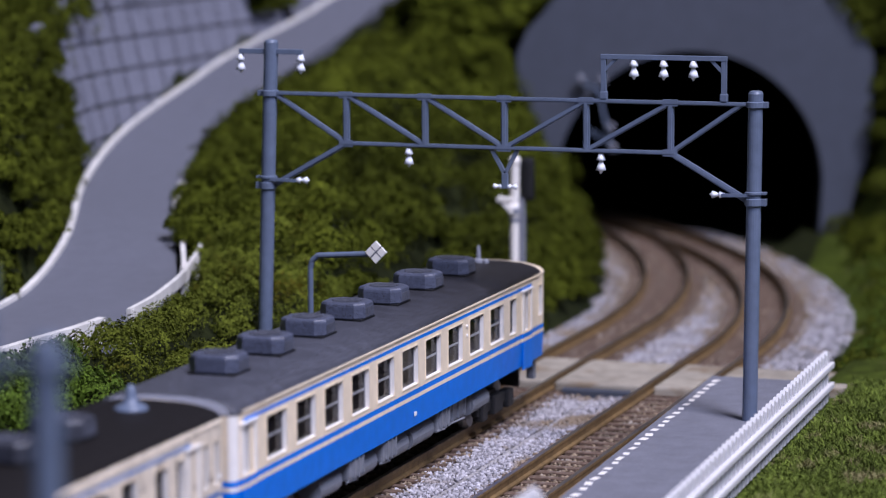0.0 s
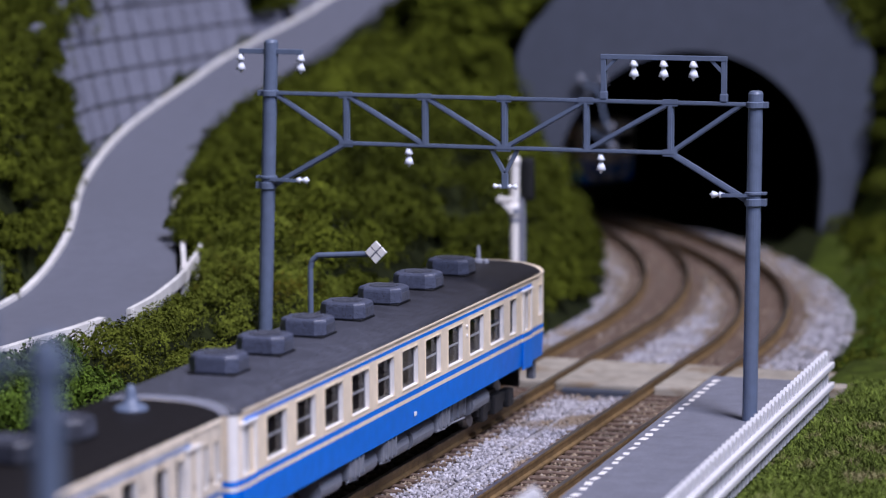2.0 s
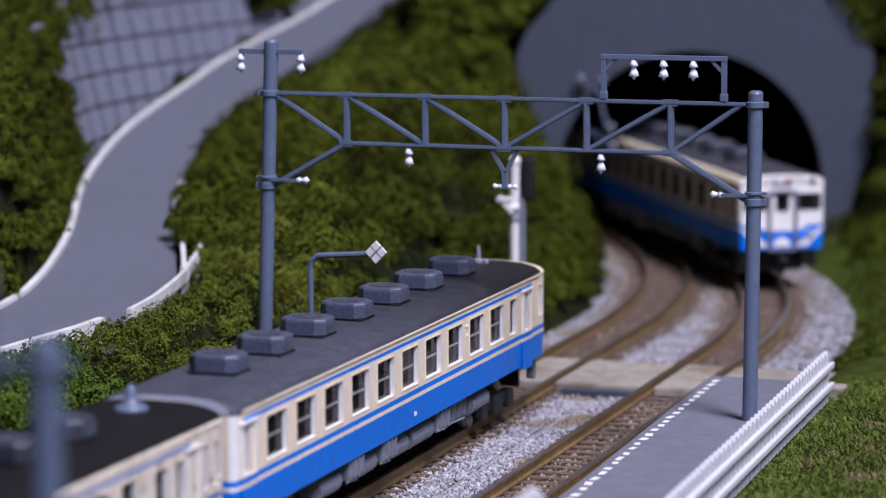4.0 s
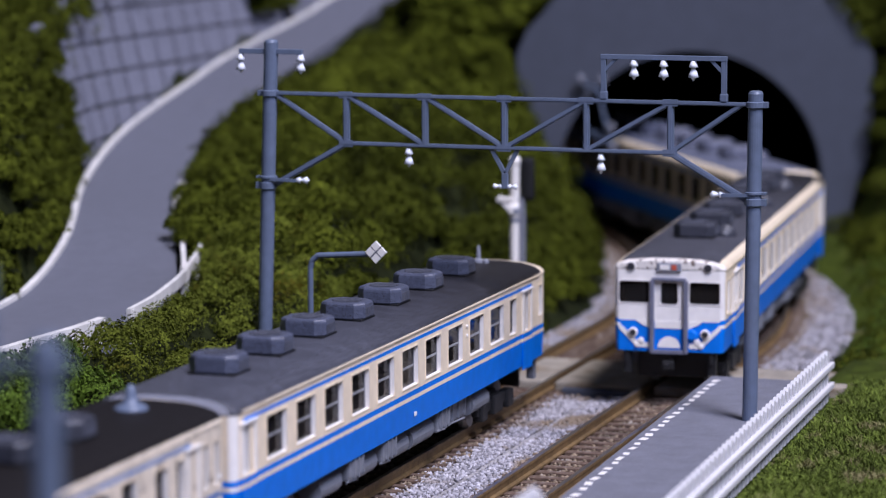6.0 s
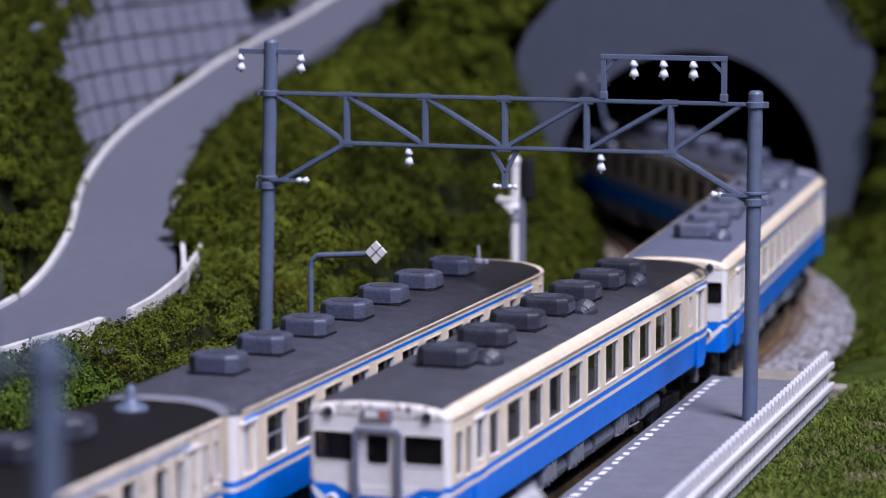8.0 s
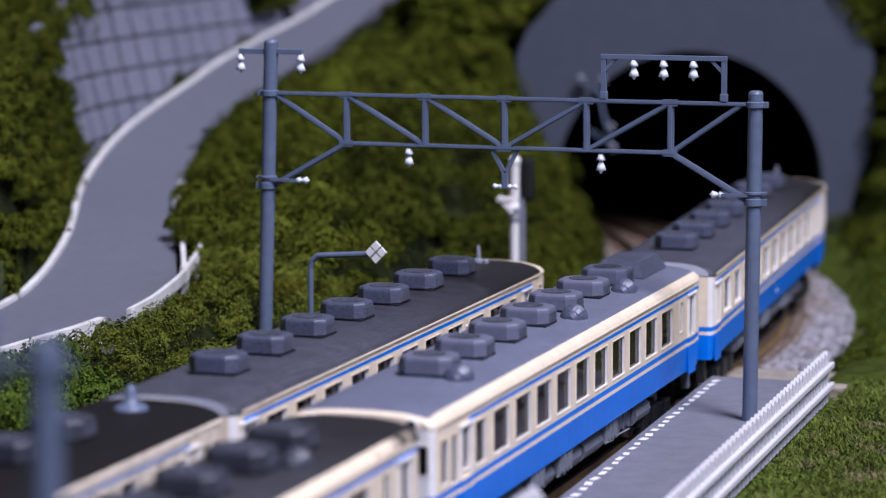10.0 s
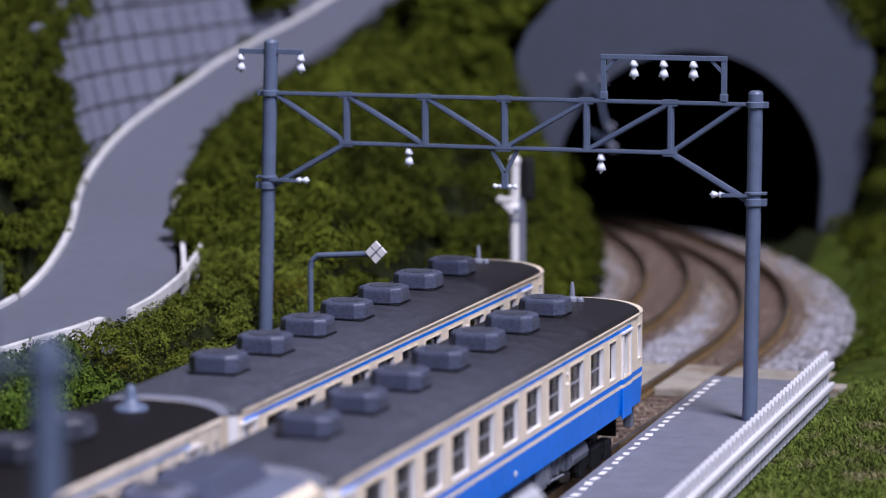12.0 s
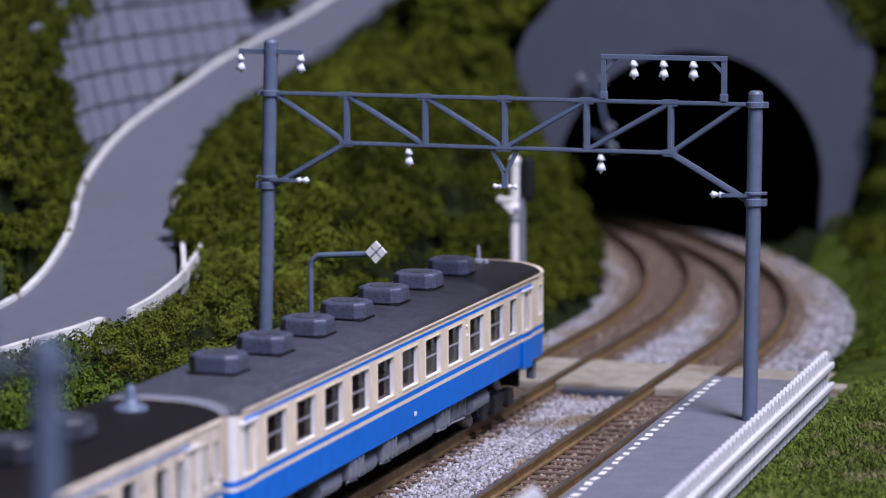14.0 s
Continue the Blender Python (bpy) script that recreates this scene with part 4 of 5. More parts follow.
def railcar(name, label, spec):
    car = empty(name, label, "railcar", "train cars")
    cab0, cab1 = spec["ends"]
    CREAM, BLUE, WHITE, DARK = 0, 1, 2, 3
    dp = 0.72 if spec.get("sash", True) else 0.38
    mats = [M["cream_old"] if spec.get("old") else M["cream"], M["blue_old"] if spec.get("old") else M["blue"], M["white"], M["gangway"], M["black"]]

    def paint(u, z):
        if z < 11.95 or 12.55 < z < 13.35:
            return BLUE
        if 20.65 < z < 21.2 and spec["stripe"][0] < u < spec["stripe"][1]:
            return BLUE
        return WHITE if 0 <= u < (1.5 if cab0 == "flat" else 1.0) else CREAM
    zrows = [7.7, 11.95, 12.55, 13.35, 20.65, 21.2, GUT]
    ycuts = [0, 0.15, 0.4, 0.8, 1.5, 3, 6, 9, 12, 20, 60, 100, 118, LEN - 12, LEN - 9, LEN - 6, LEN - 3, LEN - 1.5, LEN - 0.8, LEN - 0.4, LEN - 0.15, LEN] + list(spec["stripe"])
    bm = bmesh.new()
    for s in (-1, 1):
        wins = [(a, b, 14.1, 19.95) for a, b in spec["windows"]] + [(a, b, z0, z1) for a, b, z0, z1 in spec.get("small", [])]
        plate(bm, ycuts, zrows, lambda u, v, d, s=s: Vector((s * (half_width(u, cab0, cab1) - d - (0.0 if v > 10 else 0.25)), u, v)), wins, paint, dp, WHITE)
    ends = []
    for yy, kind in ((0.0, cab0), (LEN, cab1)):
        w = half_width(yy, cab0, cab1)
        sg = 1 if yy == 0 else -1
        if kind == "cab":
            holes = [(-8.8, -3.5, 16.1, 19.85), (-1.5, 1.5, 15.9, 19.75), (3.5, 8.8, 16.1, 19.85)]
        else:
            holes = [(-2.2, 2.2, 9.0, 19.5)] if kind == "flat" else [(-7.6, -4.6, 15.0, 20.0), (4.6, 7.6, 15.0, 20.0)]

        def face_paint(u, v, kind=kind):
            if kind == "cab":
                return BLUE if v < 13.0 else WHITE
            return paint(-1, v)
        plate(bm, [-w, -2.6, 2.6, w], zrows + [9.6, 13.0], lambda u, v, d, yy=yy, sg=sg: Vector((u, yy + sg * d, v)), holes, face_paint, 0.5, 4 if kind == "cab" else DARK, WHITE if kind == "cab" else CREAM)
    part("body", bm, mats, car)
    # roof with domed ends
    sh = spec["shoulder"]
    bm = bmesh.new()
    rows = []
    for y in (0, 0.3, 0.9, 1.8, 3.2, 5.5, 12, 30, 45, 90, 105, LEN - 30, LEN - 18, LEN - 5.5, LEN - 3.2, LEN - 1.8, LEN - 0.9, LEN - 0.3, LEN):
        d = min(y, LEN - y)
        kind = cab0 if y < 60 else cab1
        k = 1.0 if kind == "flat" or d > 5.5 else 0.62 + 0.38 * math.sqrt(max(0.0, 1 - (1 - d / 5.5) ** 2))
        w = half_width(y, cab0, cab1)
        rows.append((y, [bm.verts.new((c * (w + 0.15), y, z)) for c, z in roof_section(k)]))
    for (ya, A), (yb, B) in zip(rows, rows[1:]):
        ym = (ya + yb) / 2
        for i in range(16):
            f = bm.faces.new((A[i], A[i + 1], B[i + 1], B[i]))
            edge = min(i, 15 - i)
            f.material_index = 1 if edge < sh else 0
            if ym < spec["fascia"][0] or ym > LEN - spec["fascia"][1]:
                f.material_index = 3 if (spec.get("whiteend") and ym < 60) else 1
            elif ym < spec["soot"][0] or ym > LEN - spec["soot"][1]:
                f.material_index = 2 if edge >= sh else 1
            f.smooth = True
    for y, R in (rows[0], rows[-1]):
        kind = cab0 if y == 0 else cab1
        bm.faces.new(R).material_index = 4 if kind == "flat" else (3 if spec.get("whiteend") else 1)
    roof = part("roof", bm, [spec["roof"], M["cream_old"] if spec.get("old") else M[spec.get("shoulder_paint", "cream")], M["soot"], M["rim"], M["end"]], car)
    bm = bmesh.new()
    for s in (-1, 1) if not spec.get("old") else ():
        box(bm, s * (HW + 0.06) - 0.16, s * (HW + 0.06) + 0.16, 2.5, LEN - 4, GUT + 0.02, GUT + 0.34, 0.06)
    if spec.get("old"):
        bm.free()
    else:
        part("gutter", bm, M["cream"], car)
    # glass, sashes, interior
    for s in (-1, 1):
        for a, b in spec["windows"]:
            w = half_width((a + b) / 2, cab0, cab1)
            bm = bmesh.new()
            box(bm, s * (w - dp - 0.12) - 0.08, s * (w - dp - 0.12) + 0.08, a - 0.1, b + 0.1, 14.0, 20.05)
            pane = part("pane", bm, M["glass"], car)
            if spec.get("sash", True) and b - a > 4.5:
                bm = bmesh.new()
                box(bm, s * (w - dp + 0.04) - 0.08, s * (w - dp + 0.04) + 0.08, a, b, 16.75, 17.05)
                box(bm, s * (w - dp + 0.04) - 0.08, s * (w - dp + 0.04) + 0.08, a, a + 0.2, 14.1, 19.95)
                box(bm, s * (w - dp + 0.04) - 0.08, s * (w - dp + 0.04) + 0.08, b - 0.2, b, 14.1, 19.95)
                part("sash", bm, M["sash"], pane)
        for a, b, z0, z1 in spec.get("small", []):
            w = half_width((a + b) / 2, cab0, cab1)
            bm = bmesh.new()
            box(bm, s * (w - dp - 0.12) - 0.08, s * (w - dp - 0.12) + 0.08, a - 0.1, b + 0.1, z0 - 0.1, z1 + 0.1)
            part("pane", bm, M["glass"], car)
    bm = bmesh.new()
    box(bm, -HW + 1.4, HW - 1.4, 1.2, LEN - 1.2, 7.8, 9.6)
    box(bm, -HW + 1.6, HW - 1.6, 1.5, LEN - 1.5, 21.0, 21.6)
    part("floor_pan", bm, M["inside"], car)
    bm = bmesh.new()
    for i in range(11):
        yy = 16 + i * 9.8
        for s in (-1, 1):
            box(bm, s * 5.2 - 2.6, s * 5.2 + 2.6, yy, yy + 1.6, 9.6, 16.6, 0.4)
            box(bm, s * 5.2 - 2.6, s * 5.2 + 2.6, yy - 3.2, yy + 4.8, 9.6, 12.0, 0.4)
    part("seats", bm, M["seat"], car)
    # doors: slightly set in panels with a step bulge at the sill
    for a, b in spec["doors"]:
        for s in (-1, 1):
            w = half_width((a + b) / 2, cab0, cab1)
            bm = bmesh.new()
            x = s * (w + 0.1)
            banded(bm, x - 0.12, x + 0.12, a, b, ((7.2, 1), (12.0, 0), (12.55, 1), (13.35, 0), (13.6, 0)))
            for ya, yb in ((a, a + 0.7), (b - 0.7, b)):
                jm = bmesh.new()
                box(jm, x - 0.12, x + 0.12, ya, yb, 13.62, 20.3, 0.05)
                part("door_jamb", jm, M["white"], car)
            jm = bmesh.new()
            box(jm, x - 0.2, x + 0.3, a - 0.3, b + 0.3, 20.32, 20.65, 0.05)
            part("door_hood", jm, M["white"], car)
            part("door", bm, mats, car, "blue and cream passenger door")
    for y in spec["coolers"]:
        cooler(car, y, spec.get("darkunits", False), *((3.75, 3.2) if "tanks" in spec else (3.55, 3.1)), pale=spec.get("paleunits", False))
    for y in spec.get("tanks", []):
        bm = bmesh.new()
        rings = []
        for i in range(12):
            k = math.sqrt(1 - ((i - 5.5) / 6.0) ** 2) * (1.0 if i % 2 else 0.84)
            rings.append([bm.verts.new((4.6 + 2.1 * k * math.cos(q), y - 2.6 + i * 0.47, 23.95 + 2.15 * k * math.sin(q))) for q in np.linspace(-0.4, math.pi + 0.4, 12)])
        for A, B in zip(rings, rings[1:]):
            for i in range(12):
                bm.faces.new((A[i], A[(i + 1) % 12], B[(i + 1) % 12], B[i]))
        bm.faces.new(rings[0]), bm.faces.new(rings[-1])
        part("exhaust", bm, M["unit_dark"] if spec.get("darkunits") else M["unit"], car, "ribbed roof exhaust")
    for y, l in spec.get("housing", []):
        bm = bmesh.new()
        vs = []
        for z, kx, ky in ((23.0, 4.5, l / 2), (24.4, 4.4, l / 2), (26.7, 3.2, l / 2 - 1.9), (26.9, 2.9, l / 2 - 2.3)):
            vs.append([bm.verts.new((x * kx, y + q * ky, z)) for x, q in ((-1, -1), (1, -1), (1, 1), (-1, 1))])
        for A, B in zip(vs, vs[1:]):
            for i in range(4):
                bm.faces.new((A[i], A[(i + 1) % 4], B[(i + 1) % 4], B[i]))
        bm.faces.new(vs[-1])
        part("roof_housing", bm, M["unit"], car, "long chamfered roof housing")
    for y in spec.get("vent", []):
        bm = bmesh.new()
        lathe(bm, [(2.2, 23.8), (2.2, 24.4), (1.9, 24.7), (1.0, 25.1), (0.75, 26.0), (0.6, 26.9), (0.25, 27.4)], (0, y, 0), sides=18)
        part("roof_vent", bm, M["grey"], car, "blue-grey conical roof vent", smooth=True)
    for y in spec.get("aerial", []):
        bm = bmesh.new()
        lathe(bm, [(0.9, 24.1), (0.85, 24.7), (0.45, 25.0), (0.4, 26.0), (0.3, 26.8), (0.2, 27.2)], (0, y, 0), sides=12)
        for x in (-2.2, 2.2):
            lathe(bm, [(0.6, 23.9), (0.55, 24.6), (0.25, 24.9)], (x * 0.6, y, 0), sides=10)
        part("roof_horn", bm, M["gangway"], car, "grey roof aerial and vents")
    # underframe boxes
    rnd = random.Random(7)
    y = 34.0
    while y < LEN - 36:
        l = rnd.choice((4.0, 6.0, 8.5, 10.0))
        for s in (-1, 1):
            bm = bmesh.new()
            d = rnd.uniform(3.4, 4.8)
            if rnd.random() < 0.3:
                bar(bm, (s * 6.6, y, 5.0), (s * 6.6, y + l, 5.0), 3.6, 3.6, sides=14)
            else:
                out = rnd.uniform(7.6, 9.2)
                box(bm, min(s * 3.5, s * out), max(s * 3.5, s * out), y, y + l, 7.9 - d, 7.9, 0.35)
                box(bm, s * out - 0.2, s * out + 0.2, y + 0.8, y + l - 0.8, 8.4 - d, 7.2, 0.15)
                for f in (0.2, 0.5, 0.8):
                    box(bm, s * (out + 0.2) - 0.2, s * (out + 0.2) + 0.2, y + l * f - 0.18, y + l * f + 0.18, 8.2 - d, 7.5, 0.06)
                box(bm, s * 8.0 - 0.25, s * 8.0 + 0.25, y + l + 0.2, y + l + 0.5, 4.6, 7.9, 0.05)
                bar(bm, (s * 8.6, y - 0.6, 4.4), (s * 8.6, y + l * 0.6, 4.1), 0.35, 0.35, sides=8)
            part("equipment_box", bm, M["under"], car)
        y += l + rnd.uniform(0.8, 2.2)
    for y, z, r in spec.get("dots", []):
        for s in (-1, 1):
            bm = bmesh.new()
            lathe(bm, [(r, -0.1), (r, 0.12), (r * 0.6, 0.22)], (s * HW, y, z), (s, 0, 0), 10)
            part("side_lamp", bm, M["white"], car)
    for y, z in spec.get("marks", []):
        for s in (-1, 1):
            bm = bmesh.new()
            box(bm, s * HW - 0.06, s * HW + 0.06, y - 0.5, y + 0.5, z - 0.3, z + 0.3, 0.02)
            part("side_mark", bm, M["white"], car, "small white side marking")
    bm = bmesh.new()
    box(bm, -6, 6, 6, LEN - 6, 6.4, 7.9)
    part("underframe", bm, M["black"], car)
    bogie(car, 22), bogie(car, LEN - 22)
    for y, s in ((0, -1), (LEN, 1)):
        bm = bmesh.new()
        box(bm, -1.0, 1.0, min(y, y + s * 1.4), max(y, y + s * 1.4), 4.6, 6.2, 0.3)
        box(bm, -0.4, 0.4, y - 3, y + 3, 5.0, 5.9)
        part("coupler", bm, M["black"], car)
        bm = bmesh.new()
        box(bm, -6.2, 6.2, y - s * 4.4 - 0.4, y - s * 4.4 + 0.4, 2.6, 7.9, 0.2)
        part("snow_plough", bm, M["black"], car)
        for x in (-7.4, 7.4):
            bm = bmesh.new()
            box(bm, x - 0.7, x + 0.7, min(y - s * 2.0, y - s * 0.6), max(y - s * 2.0, y - s * 0.6), 3.6, 7.8, 0.15)
            part("end_step", bm, M["black"] if s < 0 else M["under"], car)
    for yy, kind, sg in ((0.0, cab0, -1), (LEN, cab1, 1)):
        if kind == "cab":
            cab_front(car, yy, sg)
        else:
            bm = bmesh.new()
            for x in (-2.7, 2.7):
                box(bm, x - 0.45, x + 0.45, min(yy, yy + sg * 1.2), max(yy, yy + sg * 1.2), 8, 20.4, 0.12)
            box(bm, -3.1, 3.1, min(yy, yy + sg * 1.2), max(yy, yy + sg * 1.2), 20.2, 21.0, 0.12)
            part("gangway", bm, M["gangway"], car)
    return car


def cab_front(car, y, sg):
    """Driver's front: glass, gangway door in grey posts, lamps, and the blue and white paint."""
    def slab(name, x0, x1, z0, z1, depth, m, label="", bevel=0.1, back=0.0):
        bm = bmesh.new()
        ya, yb = y - sg * back, y + sg * depth
        box(bm, x0, x1, min(ya, yb), max(ya, yb), z0, z1, bevel)
        return part(name, bm, m, car, label)
    for x0, x1 in ((-8.8, -3.5), (3.5, 8.8), (-1.5, 1.5)):
        bm = bmesh.new()
        box(bm, x0, x1, min(y - sg * 0.7, y - sg * 0.5), max(y - sg * 0.7, y - sg * 0.5), 16.1, 20.2)
        part("windscreen", bm, M["glass"], car, "dark cab window")
    slab("bulkhead", -8.6, 8.6, 9.6, 21.0, -4.5, M["black"], back=5.0)
    for x in (-2.95, 2.95):
        slab("door_post", x - 0.38, x + 0.38, 7.4, 20.2, 0.75, M["post"], "grey gangway door post", 0.2)
    slab("door_lintel", -3.0, 3.0, 20.05, 20.6, 0.75, M["post"], "", 0.15)
    slab("door_sill", -3.3, 3.3, 7.3, 8.0, 0.6, M["post"], "", 0.1)
    slab("destination_sign", -2.1, 2.1, 21.7, 23.1, 0.45, M["gangway"], "small destination box with red bars", 0.12)
    slab("sign_bar", -1.6, 0.1, 21.95, 22.85, 0.52, M["white"], "", 0.03)
    slab("sign_bar", 0.4, 1.3, 21.95, 22.85, 0.52, M["red"], "", 0.03)
    for x in (-6.7, 6.7):
        bm = bmesh.new()
        lathe(bm, [(0.85, -0.6), (0.85, 0.15), (0.75, 0.25)], (x, y, 22.4), (0, sg, 0), 18)
        l = part("headlight", bm, M["white"], car, "round headlight in a white rim")
        bm = bmesh.new()
        lathe(bm, [(0.7, 0.1), (0.7, 0.28), (0.3, 0.34)], (x, y, 22.4), (0, sg, 0), 18)
        part("lens", bm, M["lens"], l)
    for x in (-6.3, 6.3):
        bm = bmesh.new()
        lathe(bm, [(0.85, -0.2), (0.85, 0.35), (0.66, 0.45)], (x, y, 10.9), (0, sg, 0), 14)
        l = part("marker_lamp", bm, M["white"], car, "round marker lamp")
        bm = bmesh.new()
        lathe(bm, [(0.56, 0.3), (0.56, 0.5), (0.2, 0.54)], (x, y, 10.9), (0, sg, 0), 14)
        part("lens", bm, M["lens"], l)
    # white flashes over the blue, and the clutter of hoses and jumpers
    for s in (-1, 1):
        bm = bmesh.new()
        pts = [(s * 8.9, 12.6), (s * 8.9, 11.6), (s * 5.6, 8.3), (s * 3.5, 8.3), (s * 3.5, 9.2), (s * 5.2, 9.2)]
        f0 = [bm.verts.new((x, y + sg * 0.12, z)) for x, z in pts]
        f1 = [bm.verts.new((x, y - sg * 0.05, z)) for x, z in pts]
        bm.faces.new(f0)
        for i in range(len(pts)):
            bm.faces.new((f0[i], f0[(i + 1) % len(pts)], f1[(i + 1) % len(pts)], f1[i]))
        part("white_flash", bm, M["white"], car, "white angled paint flash")
        bm = bmesh.new()
        lathe(bm, [(0.2, 0), (0.55, 0.1), (0.58, 0.2), (0.4, 0.28)], (s * 4.9, y, 9.5), (0, sg, 0), 12)
        lathe(bm, [(0.42, 0), (0.45, 0.2), (0.3, 0.3)], (s * 5.6, y, 8.7), (0, sg, 0), 10)
        part("jumper_socket", bm, M["white"], car)
        bm = bmesh.new()
        pts = [(s * 3.35, 13.02), (s * 5.9, 13.02), (s * 4.6, 12.2), (s * 3.35, 11.7)]
        f0 = [bm.verts.new((x, y + sg * 0.09, z)) for x, z in pts]
        f1 = [bm.verts.new((x, y - sg * 0.05, z)) for x, z in pts]
        bm.faces.new(f0)
        for i in range(4):
            bm.faces.new((f0[i], f0[(i + 1) % 4], f1[(i + 1) % 4], f1[i]))
        part("white_flash", bm, M["white"], car)
    slab("white_flash", -2.5, 2.5, 11.7, 13.02, 0.09, M["white"], "", 0.02, 0.05)
    bm = bmesh.new()
    lathe(bm, [(1.0, 0), (1.1, 0.3), (0.7, 0.5)], (3.9, y, 10.7), (0, sg, 0), 12)
    part("jumper_cover", bm, M["blue"], car)
    bm = bmesh.new()
    f0 = [bm.verts.new((2.0 * math.cos(a), y + sg * 0.12, 8.35 + 2.0 * math.sin(a))) for a in np.linspace(0, math.pi, 13)]
    bm.faces.new(f0)
    part("coupler_flash", bm, M["white"], car, "white half-round patch on the door")
    for x in (-7.4, 7.4):
        bm = bmesh.new()
        bar(bm, (x, y - sg * 0.5, 7.9), (x, y - sg * 0.3, 5.6), 0.5, 0.4)
        part("step", bm, M["black"], car)


STATIC_WIN = [(11.0 + 10.72 * i, 18.2 + 10.72 * i) for i in range(10)]
TAIL = dict(ends=("flat", "taper"), windows=STATIC_WIN + [(117.9, 121.6)], small=[(2.9, 4.9, 13.6, 20.2), (126.3, 128.4, 13.6, 20.2), (134.7, 137.0, 15.0, 20.2)], doors=[(2.2, 7.2), (125.0, 130.2)],
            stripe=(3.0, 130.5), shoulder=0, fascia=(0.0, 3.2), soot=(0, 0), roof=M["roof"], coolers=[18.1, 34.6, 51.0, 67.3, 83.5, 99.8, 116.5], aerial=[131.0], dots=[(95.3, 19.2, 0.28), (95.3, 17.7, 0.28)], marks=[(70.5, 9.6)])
LEADWIN = [(24.4 + 9.83 * i, 31.4 + 9.83 * i) for i in range(10)]
LEAD = dict(ends=("cab", "flat"), windows=[(16.6, 21.0)] + LEADWIN, small=[(2.6, 5.3, 14.2, 20.0), (6.9, 9.2, 13.6, 20.0), (11.2, 14.0, 14.6, 20.2), (125.0, 127.0, 15.0, 20.0), (131.5, 134.0, 13.6, 20.2)], doors=[(10.2, 15.0), (130.2, 135.0)],
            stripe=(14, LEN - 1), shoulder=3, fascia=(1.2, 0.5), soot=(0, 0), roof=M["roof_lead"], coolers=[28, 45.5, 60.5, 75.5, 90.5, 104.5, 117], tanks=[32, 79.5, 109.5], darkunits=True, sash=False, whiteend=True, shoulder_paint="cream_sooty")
MID = dict(LEAD, shoulder_paint="cream", ends=("cab", "flat"), roof=M["roof_grey"], darkunits=False, paleunits=True, soot=(0, 0), coolers=[26.5, 41.5, 56.5, 71.5, 86, 101, 115], tanks=[25, 80, 108.5], housing=[(128.5, 15)], whiteend=False)
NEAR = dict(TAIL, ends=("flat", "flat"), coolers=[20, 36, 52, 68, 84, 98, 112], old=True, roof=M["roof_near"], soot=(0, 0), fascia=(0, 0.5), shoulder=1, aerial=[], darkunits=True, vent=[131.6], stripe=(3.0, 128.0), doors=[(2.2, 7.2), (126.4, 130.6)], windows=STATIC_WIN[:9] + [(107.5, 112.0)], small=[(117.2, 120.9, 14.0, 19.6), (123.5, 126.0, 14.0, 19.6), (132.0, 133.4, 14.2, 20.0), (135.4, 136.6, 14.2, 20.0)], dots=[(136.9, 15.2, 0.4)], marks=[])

CARS = {}


def trains():
    standing = railcar("railcar", "standing cream and blue railcar with a sooty dark roof", TAIL)
    standing.matrix_basis = pose(XL * K, 0, 0)
    near = railcar("railcar", "standing cream and blue railcar with a sooty weathered roof end", NEAR)
    near.matrix_basis = pose(XL * K, -142 * K, 0)
    CARS["lead"] = railcar("railcar", "leading cream and blue railcar with white cab front", LEAD)
    CARS["mid"] = railcar("railcar", "middle cream and blue railcar with a clean grey roof", MID)
    CARS["tail"] = copy_thing(standing, pose(XR * K, 0, 0))
    CARS["tail"]["label"] = "rear cream and blue railcar with a row of roof coolers"


trains()


# ---- planting ----
def clump_field(name, label, pts, size, material, leaves, leaf, seed):
    """Foam foliage: at each point a lump of many small tilted flakes."""
    rng = np.random.default_rng(seed)
    n = len(pts)
    d = rng.normal(size=(n, leaves, 3))
    d /= np.linalg.norm(d, axis=2, keepdims=True)
    d[..., 2] = np.abs(d[..., 2]) * 0.95 - 0.15
    ph = rng.uniform(0, 6, (n, 1, 3))
    lump = 1 + 0.30 * np.sin(d[..., 0] * 5 + ph[..., 0]) * np.sin(d[..., 1] * 5 + ph[..., 1]) + 0.16 * np.sin(d[..., 0] * 11 + ph[..., 2]) * np.sin(d[..., 1] * 11 + ph[..., 0]) * np.sin(d[..., 2] * 9 + ph[..., 1])
    rad = size[:, None] * lump * rng.uniform(0.88, 1.04, (n, leaves))
    c = pts[:, None] + d * rad[..., None]
    a = d + rng.normal(scale=0.33, size=d.shape)
    a /= np.linalg.norm(a, axis=2, keepdims=True)
    h = np.cross(a, rng.normal(size=d.shape))
    h /= np.linalg.norm(h, axis=2, keepdims=True)
    g = np.cross(a, h)
    s = leaf * rng.uniform(0.5, 1.25, (n, leaves, 1))
    v = np.stack([c - h * s, c + h * s * 0.8 - g * s * 0.6, c + g * s], 2)
    q = np.arange(n * leaves * 3).reshape(-1, 3)
    ob = fast(name, v.reshape(-1, 3), q, material, n=3)
    return tagged(ob, label, "foliage", kind="stuff")


def spaced(p, size, k, tall=0.25):
    """Thin a scatter so that lumps stand apart; each is raised by part of its size."""
    keep = []
    for i in range(len(p)):
        if not keep or (np.hypot(*(p[keep, :2] - p[i, :2]).T) > k * 0.5 * (size[keep] + size[i])).all():
            keep.append(i)
    q = p[keep].copy()
    q[:, 2] += tall * size[keep]
    return q, size[keep]


